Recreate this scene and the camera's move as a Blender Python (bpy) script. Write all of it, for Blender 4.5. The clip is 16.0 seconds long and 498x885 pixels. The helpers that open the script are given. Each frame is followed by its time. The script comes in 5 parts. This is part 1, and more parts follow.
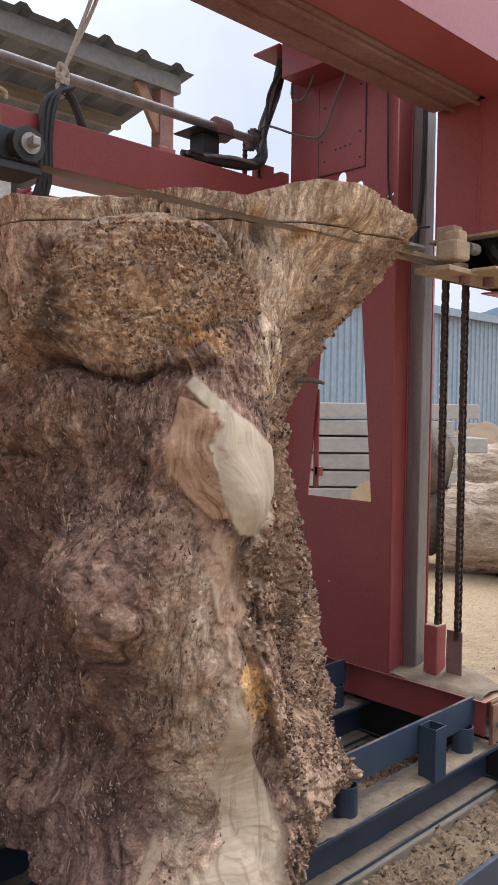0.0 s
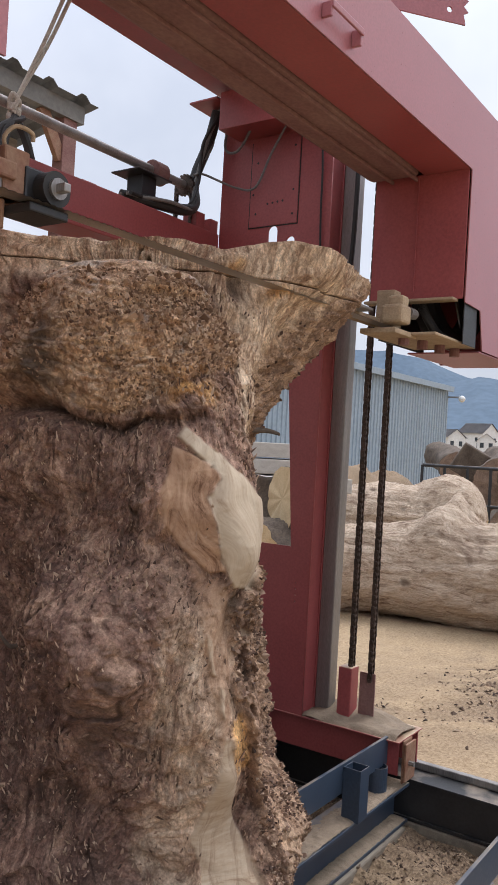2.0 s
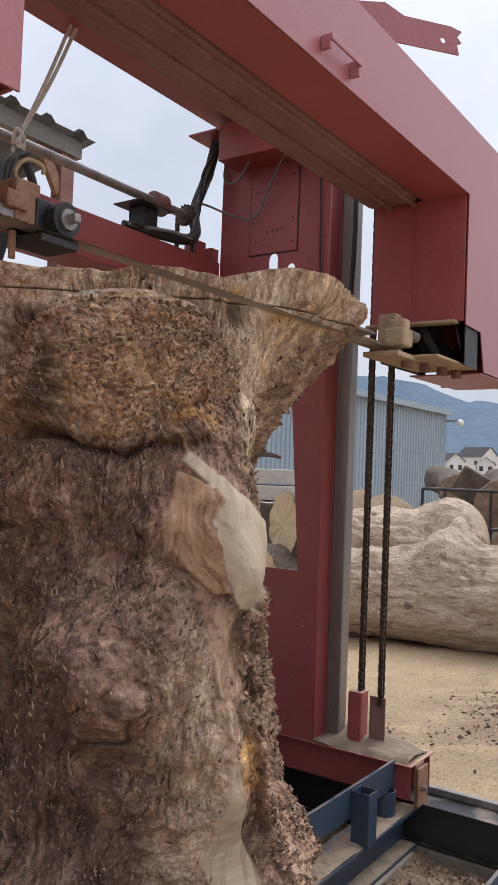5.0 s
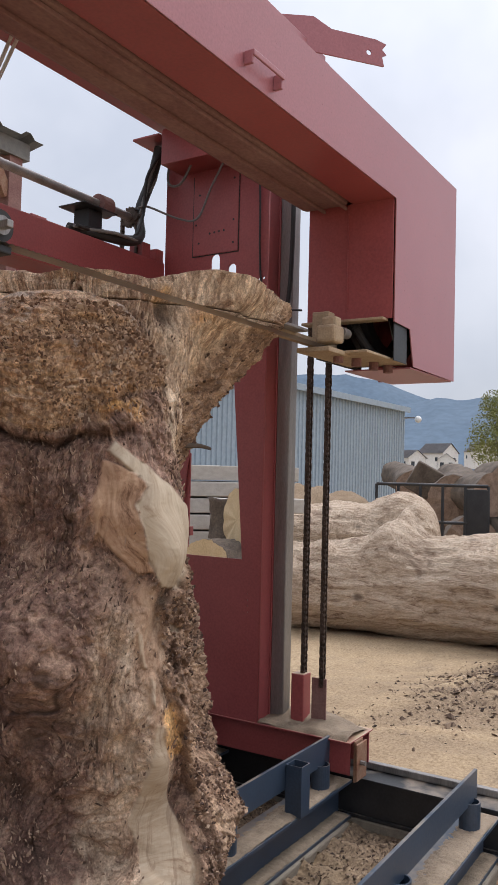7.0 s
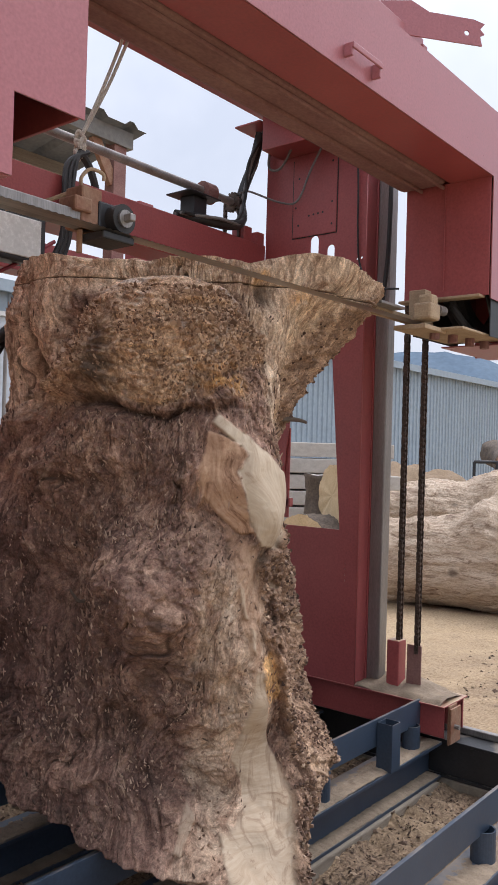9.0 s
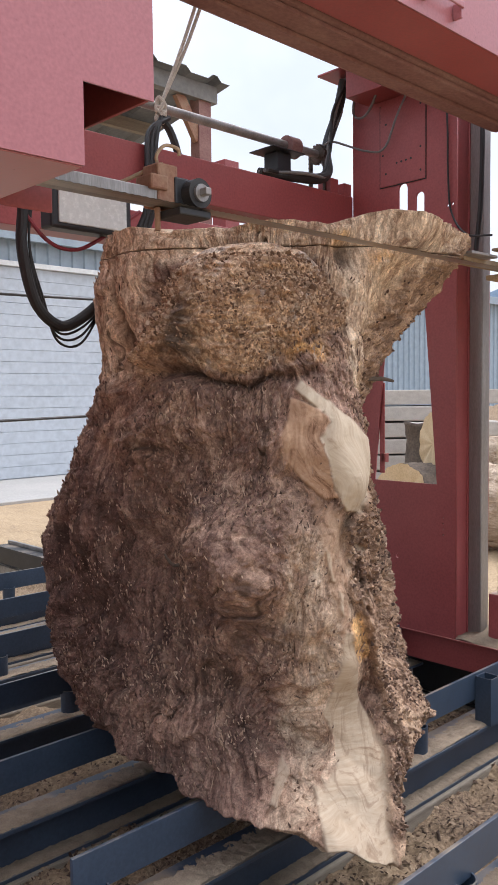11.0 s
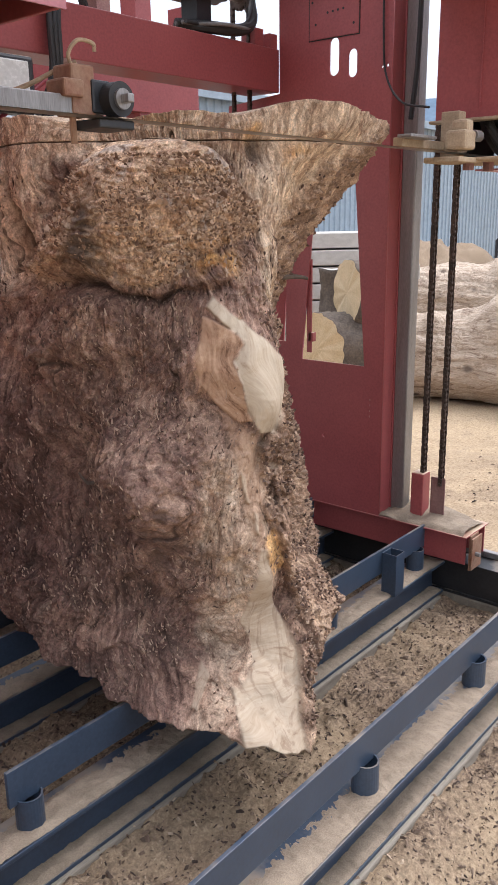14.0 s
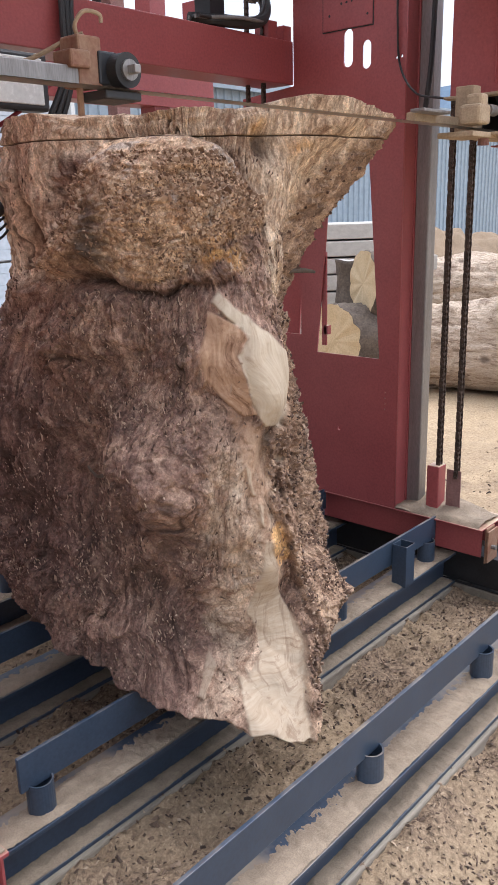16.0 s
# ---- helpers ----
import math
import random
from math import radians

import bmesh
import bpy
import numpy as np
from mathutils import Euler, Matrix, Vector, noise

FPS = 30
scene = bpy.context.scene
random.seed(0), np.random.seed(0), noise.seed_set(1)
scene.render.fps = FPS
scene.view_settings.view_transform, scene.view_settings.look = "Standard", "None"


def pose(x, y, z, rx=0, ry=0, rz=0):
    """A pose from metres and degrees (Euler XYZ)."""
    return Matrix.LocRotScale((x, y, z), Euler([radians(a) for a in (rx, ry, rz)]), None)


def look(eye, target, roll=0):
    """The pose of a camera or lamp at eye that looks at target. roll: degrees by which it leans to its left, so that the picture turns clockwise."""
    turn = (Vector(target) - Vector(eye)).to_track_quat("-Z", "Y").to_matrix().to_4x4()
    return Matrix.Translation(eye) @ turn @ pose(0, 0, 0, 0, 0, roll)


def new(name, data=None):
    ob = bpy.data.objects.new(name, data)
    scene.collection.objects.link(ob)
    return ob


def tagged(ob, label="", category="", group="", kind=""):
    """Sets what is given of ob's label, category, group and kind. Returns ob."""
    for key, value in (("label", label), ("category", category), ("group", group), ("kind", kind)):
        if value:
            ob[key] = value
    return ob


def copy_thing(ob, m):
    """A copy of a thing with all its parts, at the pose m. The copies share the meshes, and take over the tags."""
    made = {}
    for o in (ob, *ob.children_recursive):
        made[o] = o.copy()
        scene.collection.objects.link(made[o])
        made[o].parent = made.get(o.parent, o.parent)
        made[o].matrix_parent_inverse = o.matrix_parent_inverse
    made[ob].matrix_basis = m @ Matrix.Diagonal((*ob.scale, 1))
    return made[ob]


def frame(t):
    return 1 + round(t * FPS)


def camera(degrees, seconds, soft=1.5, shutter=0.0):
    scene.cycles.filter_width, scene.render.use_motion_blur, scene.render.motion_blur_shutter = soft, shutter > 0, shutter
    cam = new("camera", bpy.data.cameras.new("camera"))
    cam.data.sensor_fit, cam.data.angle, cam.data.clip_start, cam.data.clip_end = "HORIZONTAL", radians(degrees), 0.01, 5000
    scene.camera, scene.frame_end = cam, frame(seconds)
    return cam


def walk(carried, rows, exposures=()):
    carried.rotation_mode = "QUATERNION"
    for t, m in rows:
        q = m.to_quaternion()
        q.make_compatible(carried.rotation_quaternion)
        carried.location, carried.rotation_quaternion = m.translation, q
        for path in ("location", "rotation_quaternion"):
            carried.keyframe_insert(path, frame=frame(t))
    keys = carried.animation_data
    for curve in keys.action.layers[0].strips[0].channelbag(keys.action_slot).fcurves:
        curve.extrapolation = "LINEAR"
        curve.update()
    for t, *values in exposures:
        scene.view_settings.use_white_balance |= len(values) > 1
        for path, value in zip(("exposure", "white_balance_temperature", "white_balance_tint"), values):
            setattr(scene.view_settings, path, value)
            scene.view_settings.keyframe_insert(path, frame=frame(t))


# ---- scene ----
cam = camera(34.0, 16.0, soft=1.05)
METRES, EYE, TILT, LEAN, TURN = 1.45, 1.70, 0.0, 0.0, -44.4
ROWS = [
    (0.0, 0.0, 0.0, 0.0, 0.03, -2.41, -0.72),
    (0.5, -0.1074, 0.0168, 0.013, -3.71, -1.9, -1.43),
    (1.0, -0.1871, 0.0127, 0.0251, -7.22, -1.39, -2.17),
    (1.5, -0.2394, -0.0005, 0.0322, -9.31, -0.72, -3.0),
    (2.0, -0.2721, -0.0031, 0.033, -10.91, 0.12, -3.29),
    (2.5, -0.2814, 0.0008, 0.034, -11.26, 0.77, -3.37),
    (3.0, -0.287, -0.0084, 0.0345, -11.55, 1.38, -3.36),
    (3.5, -0.2871, -0.0105, 0.0327, -11.56, 1.76, -3.21),
    (4.0, -0.2796, -0.01, 0.0308, -11.15, 1.97, -2.64),
    (6.5, -0.2614, -0.0922, 0.0091, -11.57, 2.08, -1.41),
    (7.0, -0.2219, -0.1563, 0.0027, -13.49, 2.1, -1.42),
    (7.5, -0.2026, -0.2375, -0.0135, -13.74, 1.92, -1.41),
    (8.0, -0.2115, -0.2837, -0.0213, -13.8, 1.51, -1.46),
    (8.5, -0.2364, -0.29, -0.0178, -12.63, 0.94, -1.58),
    (9.0, -0.247, -0.2898, -0.016, -6.77, 0.44, -1.64),
    (9.5, -0.2371, -0.2969, -0.0155, -2.09, 0.27, -1.56),
    (12.0, -0.1792, -0.3002, 0.1026, 0.28, -7.46, 1.41),
    (12.5, -0.1698, -0.2755, 0.1483, 0.19, -10.19, 1.89),
    (13.0, -0.1627, -0.2663, 0.1789, -0.1, -11.82, 1.98),
    (13.5, -0.1751, -0.2632, 0.21, -2.74, -14.22, 1.47),
    (14.0, -0.1954, -0.2636, 0.2281, -5.59, -15.62, 0.81),
    (14.5, -0.1845, -0.2771, 0.2455, -5.43, -16.09, 0.89),
    (15.0, -0.1752, -0.2841, 0.2473, -5.19, -16.35, 0.98),
    (15.5, -0.1631, -0.2864, 0.2451, -4.7, -16.57, 1.26),
    (16.0, -0.1632, -0.2866, 0.238, -4.24, -16.22, 1.4),
]
walk(cam, [(t, pose(0, 0, EYE, TILT, LEAN, TURN) @ pose(METRES * x, METRES * y, METRES * z, 90 + pitch, roll, yaw)) for t, x, y, z, yaw, pitch, roll in ROWS],
     exposures=[(0, 0.25, 6000, 14), (2.5, 0.05, 6080, 14), (4, 0.02, 6080, 14), (8, -0.03, 6150, 14), (9.5, 0.32, 5980, 15), (12, 0.50, 6020, 14), (14.5, 0.64, 5860, 14), (16, 0.63, 5840, 14)])

# ---- world and sun ----
SUN_AZ, SUN_EL = 112.0, 62.0   # degrees: bearing from +y towards +x, and height
world = bpy.data.worlds.new("sky")
scene.world = world
world.use_nodes = True
wt = world.node_tree
wt.nodes.clear()
w_out = wt.nodes.new("ShaderNodeOutputWorld")
w_bg = wt.nodes.new("ShaderNodeBackground")
w_sky = wt.nodes.new("ShaderNodeTexSky")
w_sky.sky_type = "NISHITA"
w_sky.sun_disc = False
w_sky.sun_elevation = radians(SUN_EL)
w_sky.sun_rotation = radians(SUN_AZ)
w_sky.dust_density = 4.0
w_sky.air_density = 1.0
w_map = wt.nodes.new("ShaderNodeTexCoord")
w_noise = wt.nodes.new("ShaderNodeTexNoise")
w_noise.inputs["Scale"].default_value = 2.2
w_noise.inputs["Detail"].default_value = 5
w_noise.inputs["Roughness"].default_value = 0.55
w_ramp = wt.nodes.new("ShaderNodeValToRGB")
w_ramp.color_ramp.elements[0].position = 0.34
w_ramp.color_ramp.elements[0].color = (7.3, 7.7, 8.2, 1)
w_ramp.color_ramp.elements[1].position = 0.66
w_ramp.color_ramp.elements[1].color = (10.4, 10.5, 10.6, 1)
w_mix = wt.nodes.new("ShaderNodeMixRGB")
w_mix.inputs[0].default_value = 0.8
wt.links.new(w_map.outputs["Generated"], w_noise.inputs["Vector"])
wt.links.new(w_noise.outputs["Fac"], w_ramp.inputs["Fac"])
wt.links.new(w_sky.outputs["Color"], w_mix.inputs[1])
wt.links.new(w_ramp.outputs["Color"], w_mix.inputs[2])
w_sep = wt.nodes.new("ShaderNodeSeparateXYZ")
w_grad = wt.nodes.new("ShaderNodeValToRGB")
for e, (p, g) in zip([*w_grad.color_ramp.elements, w_grad.color_ramp.elements.new(0.5)], ((0.0, 0.46), (1.0, 3.2), (0.40, 0.56))):
    e.position, e.color = p, (g, g, g, 1)
w_mul = wt.nodes.new("ShaderNodeMixRGB")
w_mul.blend_type = "MULTIPLY"
w_mul.inputs[0].default_value = 1.0
wt.links.new(w_map.outputs["Generated"], w_sep.inputs[0])
wt.links.new(w_sep.outputs["Z"], w_grad.inputs["Fac"])
wt.links.new(w_mix.outputs["Color"], w_mul.inputs[1])
wt.links.new(w_grad.outputs["Color"], w_mul.inputs[2])
wt.links.new(w_mul.outputs["Color"], w_bg.inputs["Color"])
wt.links.new(w_bg.outputs["Background"], w_out.inputs["Surface"])
w_bg.inputs["Strength"].default_value = 0.185

sun_data = bpy.data.lights.new("sun", "SUN")
sun_data.energy = 1.7
sun_data.angle = radians(38)
sun_data.color = (1.0, 0.96, 0.90)
sun = new("sun", sun_data)
_d = Vector((math.sin(radians(SUN_AZ)) * math.cos(radians(SUN_EL)), math.cos(radians(SUN_AZ)) * math.cos(radians(SUN_EL)), math.sin(radians(SUN_EL))))
sun.matrix_world = look(_d * 40, (0, 0, 0))
scene.view_settings.exposure = 0.0


# ---- materials ----
def mat_base(name):
    m = bpy.data.materials.new(name)
    m.use_nodes = True
    nt = m.node_tree
    return m, nt, nt.nodes["Principled BSDF"]


def node(nt, kind, **values):
    n = nt.nodes.new(kind)
    for k, v in values.items():
        n.inputs[k.replace("_", " ")].default_value = v
    return n


def ramp(nt, src, stops):
    r = nt.nodes.new("ShaderNodeValToRGB")
    el = r.color_ramp.elements
    while len(el) < len(stops):
        el.new(0.5)
    for e, (p, c) in zip(el, stops):
        e.position = p
        e.color = (*c, 1) if len(c) == 3 else c
    nt.links.new(src, r.inputs["Fac"])
    return r.outputs["Color"]


def mixc(nt, fac, a, b, mode="MIX"):
    n = nt.nodes.new("ShaderNodeMixRGB")
    n.blend_type = mode
    for i, v in enumerate((fac, a, b)):
        if isinstance(v, bpy.types.NodeSocket):
            nt.links.new(v, n.inputs[i])
        elif isinstance(v, (int, float)):
            n.inputs[i].default_value = v
        else:
            n.inputs[i].default_value = (*v, 1)
    return n.outputs["Color"]


def coords(nt, scale=(1, 1, 1), space="Object"):
    tc = nt.nodes.new("ShaderNodeTexCoord")
    mp = nt.nodes.new("ShaderNodeMapping")
    mp.inputs["Scale"].default_value = scale
    nt.links.new(tc.outputs[space], mp.inputs["Vector"])
    return mp.outputs["Vector"]


def noise_of(nt, vec, scale, detail=4, rough=0.55, distort=0.0):
    n = node(nt, "ShaderNodeTexNoise", Scale=scale, Detail=detail, Roughness=rough, Distortion=distort)
    nt.links.new(vec, n.inputs["Vector"])
    return n.outputs["Fac"]


def bump(nt, bsdf, height, strength=0.3, dist=0.01):
    b = node(nt, "ShaderNodeBump", Strength=strength, Distance=dist)
    nt.links.new(height, b.inputs["Height"])
    nt.links.new(b.outputs["Normal"], bsdf.inputs["Normal"])


def worn(name, col, col2, rough=0.5, metal=0.0, scale=6.0, fine=60.0, bumpy=0.15, stretch=(1, 1, 1), dust=None, dust_amt=0.0):
    """A surface with two scales of colour change; dust lies on what faces up."""
    m, nt, b = mat_base(name)
    v = coords(nt, stretch)
    big = noise_of(nt, v, scale, 5)
    small = noise_of(nt, v, fine, 3)
    c = ramp(nt, big, [(0.35, col), (0.68, col2)])
    c2 = mixc(nt, 0.35, c, ramp(nt, small, [(0.3, tuple(x * 0.75 for x in col)), (0.7, tuple(min(1, x * 1.25) for x in col2))]))
    if dust:
        geo = nt.nodes.new("ShaderNodeNewGeometry")
        sep = nt.nodes.new("ShaderNodeSeparateXYZ")
        nt.links.new(geo.outputs["Normal"], sep.inputs[0])
        up = ramp(nt, sep.outputs["Z"], [(0.55, (0, 0, 0)), (0.85, (1, 1, 1))])
        sp = ramp(nt, big, [(0.6 - 0.3 * dust_amt, (0, 0, 0)), (0.72 - 0.2 * dust_amt, (1, 1, 1))])
        fac = mixc(nt, 1.0, up, sp, "MULTIPLY")
        c2 = mixc(nt, fac, c2, dust)
    nt.links.new(c2, b.inputs["Base Color"])
    b.inputs["Metallic"].default_value = metal
    rr = nt.nodes.new("ShaderNodeMapRange")
    rr.inputs["To Min"].default_value = max(0.05, rough - 0.12)
    rr.inputs["To Max"].default_value = min(1, rough + 0.12)
    nt.links.new(small, rr.inputs["Value"])
    nt.links.new(rr.outputs["Result"], b.inputs["Roughness"])
    if bumpy:
        bump(nt, b, small, bumpy, 0.004)
    return m


SAND = (0.50, 0.38, 0.25)
M = {}
M["red"] = worn("red_paint", (0.27, 0.058, 0.058), (0.34, 0.080, 0.078), 0.42, scale=3, fine=90, bumpy=0.05, dust=SAND, dust_amt=0.7)
# Red paint made pinker: sky reflection and flare are put into the colour.
M["pink"] = worn("red_paint_pink_sheen", (0.34, 0.125, 0.14), (0.38, 0.145, 0.16), 0.33, scale=2, fine=120, bumpy=0.03)
M["rust"] = worn("dusty_rusted_steel", (0.17, 0.07, 0.064), (0.27, 0.155, 0.13), 0.8, scale=4, fine=60, bumpy=0.4, stretch=(0.9, 1.3, 1.3))
M["blue"] = worn("dark_blue_paint", (0.030, 0.045, 0.070), (0.045, 0.066, 0.10), 0.4, scale=4, fine=80, bumpy=0.06, dust=(0.22, 0.18, 0.14), dust_amt=0.5)
M["black"] = worn("black_paint", (0.012, 0.013, 0.015), (0.03, 0.03, 0.032), 0.45, scale=6, fine=80, bumpy=0.08, dust=(0.22, 0.18, 0.14), dust_amt=0.5)
M["steel"] = worn("bare_steel", (0.20, 0.185, 0.175), (0.36, 0.34, 0.32), 0.42, 0.6, scale=3, fine=60, bumpy=0.08, stretch=(6, 6, 0.6))
M["blade"] = worn("saw_blade_steel", (0.34, 0.31, 0.28), (0.52, 0.48, 0.43), 0.38, 0.9, scale=8, fine=90, bumpy=0.03, stretch=(0.3, 3, 1))
M["chain"] = worn("oily_chain_steel", (0.05, 0.038, 0.03), (0.13, 0.09, 0.07), 0.5, 0.6, scale=20, fine=90, bumpy=0.1)
M["rubber"] = worn("black_rubber", (0.012, 0.012, 0.013), (0.03, 0.028, 0.026), 0.6, scale=10, fine=90, bumpy=0.1)
M["cable"] = worn("grey_cable", (0.13, 0.12, 0.11), (0.20, 0.19, 0.18), 0.6, scale=10, fine=90, bumpy=0.05)
M["redcable"] = worn("red_cable", (0.20, 0.02, 0.03), (0.26, 0.03, 0.04), 0.5, scale=10, fine=90, bumpy=0.05)
M["rope"] = worn("white_rope", (0.45, 0.41, 0.35), (0.62, 0.58, 0.50), 0.9, scale=60, fine=200, bumpy=0.5)
M["orange"] = worn("rusty_orange_steel", (0.22, 0.085, 0.045), (0.30, 0.19, 0.12), 0.7, scale=14, fine=90, bumpy=0.3)
M["dusty"] = worn("sawdust_caked_block", (0.33, 0.24, 0.15), (0.46, 0.35, 0.23), 0.9, scale=18, fine=120, bumpy=0.5)
M["sawdust"] = worn("sawdust", (0.19, 0.145, 0.10), (0.35, 0.27, 0.19), 0.95, scale=14, fine=220, bumpy=0.9)
M["chips"] = worn("wood_chips", (0.26, 0.19, 0.12), (0.47, 0.36, 0.24), 0.95, scale=12, fine=100, bumpy=0.4)
M["timber"] = worn("weathered_timber", (0.17, 0.14, 0.11), (0.30, 0.26, 0.20), 0.85, scale=4, fine=60, bumpy=0.4, stretch=(0.4, 6, 6))
M["plank"] = worn("grey_sawn_slab", (0.38, 0.35, 0.31), (0.50, 0.47, 0.42), 0.85, scale=3, fine=50, bumpy=0.3, stretch=(0.6, 5, 5))
M["freshwood"] = worn("fresh_cut_wood", (0.52, 0.38, 0.21), (0.64, 0.50, 0.31), 0.8, scale=5, fine=60, bumpy=0.3)
M["oldlog"] = worn("bleached_log", (0.33, 0.25, 0.175), (0.52, 0.43, 0.33), 0.9, scale=2.2, fine=30, bumpy=0.6, stretch=(3, 0.7, 3))
M["barklog"] = worn("dark_bark", (0.07, 0.052, 0.04), (0.18, 0.14, 0.105), 0.95, scale=5, fine=40, bumpy=0.9)
M["cutend"] = worn("dark_sawn_log_end", (0.15, 0.095, 0.065), (0.36, 0.25, 0.175), 0.9, scale=7, fine=50, bumpy=0.5)
M["siding"] = worn("blue_grey_sheet_metal", (0.27, 0.33, 0.38), (0.31, 0.37, 0.42), 0.5, 0.1, scale=0.6, fine=6, bumpy=0.02)
M["door"] = worn("white_door_panel", (0.45, 0.49, 0.53), (0.49, 0.53, 0.57), 0.5, scale=0.8, fine=8, bumpy=0.02)
M["trimwhite"] = worn("white_trim", (0.68, 0.68, 0.66), (0.76, 0.76, 0.74), 0.5, scale=1, fine=10, bumpy=0.02)
M["concrete"] = worn("pale_concrete", (0.33, 0.32, 0.30), (0.41, 0.39, 0.36), 0.85, scale=0.9, fine=25, bumpy=0.2)
M["roofmetal"] = worn("weathered_roof_sheet", (0.13, 0.125, 0.115), (0.22, 0.21, 0.19), 0.6, 0.3, scale=2, fine=30, bumpy=0.1)
M["rooftile"] = worn("dark_shingles", (0.14, 0.135, 0.14), (0.2, 0.19, 0.19), 0.9, scale=0.5, fine=3, bumpy=0.2)
M["housewall"] = worn("white_house_wall", (0.62, 0.62, 0.60), (0.70, 0.70, 0.68), 0.8, scale=0.3, fine=3, bumpy=0.0)
M["glassdark"] = worn("dark_window", (0.03, 0.04, 0.05), (0.05, 0.06, 0.07), 0.15, scale=2, fine=20, bumpy=0.0)
M["lamp_glass"] = worn("frosted_lamp_glass", (0.52, 0.52, 0.49), (0.60, 0.60, 0.57), 0.25, scale=8, fine=60, bumpy=0.05)
# The blue of distant haze is mixed into the hills' own colour.
M["hill"] = worn("wooded_hill_painted_haze", (0.085, 0.13, 0.185), (0.12, 0.17, 0.225), 1.0, scale=0.006, fine=0.05, bumpy=0.0)
M["leaf"] = worn("yellow_green_leaves", (0.13, 0.15, 0.03), (0.22, 0.22, 0.06), 0.7, scale=3, fine=30, bumpy=0.1)


def ground_material():
    m, nt, b = mat_base("sandy_sawdust_ground")
    v = coords(nt)
    big = noise_of(nt, v, 0.35, 5, 0.6)
    mid = noise_of(nt, v, 2.4, 6, 0.65, 0.6)
    fine = noise_of(nt, v, 45, 5, 0.7)
    c = ramp(nt, big, [(0.38, (0.38, 0.26, 0.14)), (0.6, (0.47, 0.335, 0.19))])
    c = mixc(nt, ramp(nt, mid, [(0.52, (0, 0, 0)), (0.72, (0.75, 0.75, 0.75))]), c, (0.20, 0.14, 0.09))
    c = mixc(nt, 0.55, c, ramp(nt, fine, [(0.36, (0.16, 0.11, 0.068)), (0.64, (0.54, 0.42, 0.27))]))
    at = nt.nodes.new("ShaderNodeAttribute")
    at.attribute_name = "litter"
    lit = ramp(nt, noise_of(nt, v, 58, 7, 0.74, 0.6), [(0.36, (0.045, 0.03, 0.021)), (0.5, (0.19, 0.128, 0.08)), (0.66, (0.38, 0.28, 0.18))])
    c = mixc(nt, at.outputs["Fac"], c, lit)
    nt.links.new(c, b.inputs["Base Color"])
    b.inputs["Roughness"].default_value = 0.95
    h = mixc(nt, 0.5, mid, fine)
    bump(nt, b, h, 0.7, 0.02)
    return m


def log_material():
    m, nt, b = mat_base("bleached_cracked_log")
    v = coords(nt, (3.2, 0.55, 3.2))
    streak = noise_of(nt, v, 4.5, 7, 0.68, 1.2)
    fine = noise_of(nt, coords(nt, (6, 1, 6)), 14, 6, 0.7, 0.8)
    blot = noise_of(nt, coords(nt), 2.2, 5, 0.65, 0.8)
    c = ramp(nt, streak, [(0.36, (0.19, 0.108, 0.062)), (0.45, (0.56, 0.42, 0.30)), (0.64, (0.80, 0.67, 0.52))])
    c = mixc(nt, 0.4, c, ramp(nt, fine, [(0.37, (0.15, 0.09, 0.055)), (0.52, (0.50, 0.38, 0.27)), (0.64, (0.72, 0.61, 0.48))]))
    c = mixc(nt, ramp(nt, blot, [(0.55, (0, 0, 0)), (0.68, (0.7, 0.7, 0.7))]), c, (0.22, 0.145, 0.10))
    vo = node(nt, "ShaderNodeTexVoronoi", Scale=2.1)
    nt.links.new(coords(nt, (1.3, 0.9, 1.3)), vo.inputs["Vector"])
    knot = ramp(nt, vo.outputs["Distance"], [(0.06, (0.8, 0.8, 0.8)), (0.15, (0, 0, 0))])
    c = mixc(nt, knot, c, (0.10, 0.062, 0.042))
    nt.links.new(c, b.inputs["Base Color"])
    b.inputs["Roughness"].default_value = 0.9
    bump(nt, b, mixc(nt, 0.5, streak, fine), 1.0, 0.05)
    return m


M["oldlog"] = log_material()
M["ground"] = ground_material()


def splinter_material(name, stops):
    m, nt, b = mat_base(name)
    geo = nt.nodes.new("ShaderNodeNewGeometry")
    c = ramp(nt, geo.outputs["Random Per Island"], stops)
    nt.links.new(c, b.inputs["Base Color"])
    b.inputs["Roughness"].default_value = 0.95
    return m


M["splinter"] = splinter_material("torn_wood_splinter", [(0.0, (0.06, 0.036, 0.027)), (0.45, (0.21, 0.132, 0.094)), (0.8, (0.38, 0.26, 0.18)), (1.0, (0.52, 0.39, 0.28))])
M["crumb"] = splinter_material("burl_crumb", [(0.0, (0.13, 0.075, 0.048)), (0.4, (0.28, 0.175, 0.11)), (0.8, (0.44, 0.30, 0.20)), (1.0, (0.58, 0.44, 0.32))])


def litter_material():
    m, nt, b = mat_base("wood_chip_litter")
    geo = nt.nodes.new("ShaderNodeNewGeometry")
    c = ramp(nt, geo.outputs["Random Per Island"], [(0.0, (0.04, 0.026, 0.019)), (0.5, (0.14, 0.092, 0.062)), (0.85, (0.28, 0.20, 0.135)), (1.0, (0.46, 0.35, 0.24))])
    nt.links.new(c, b.inputs["Base Color"])
    b.inputs["Roughness"].default_value = 0.95
    return m


M["litter"] = litter_material()


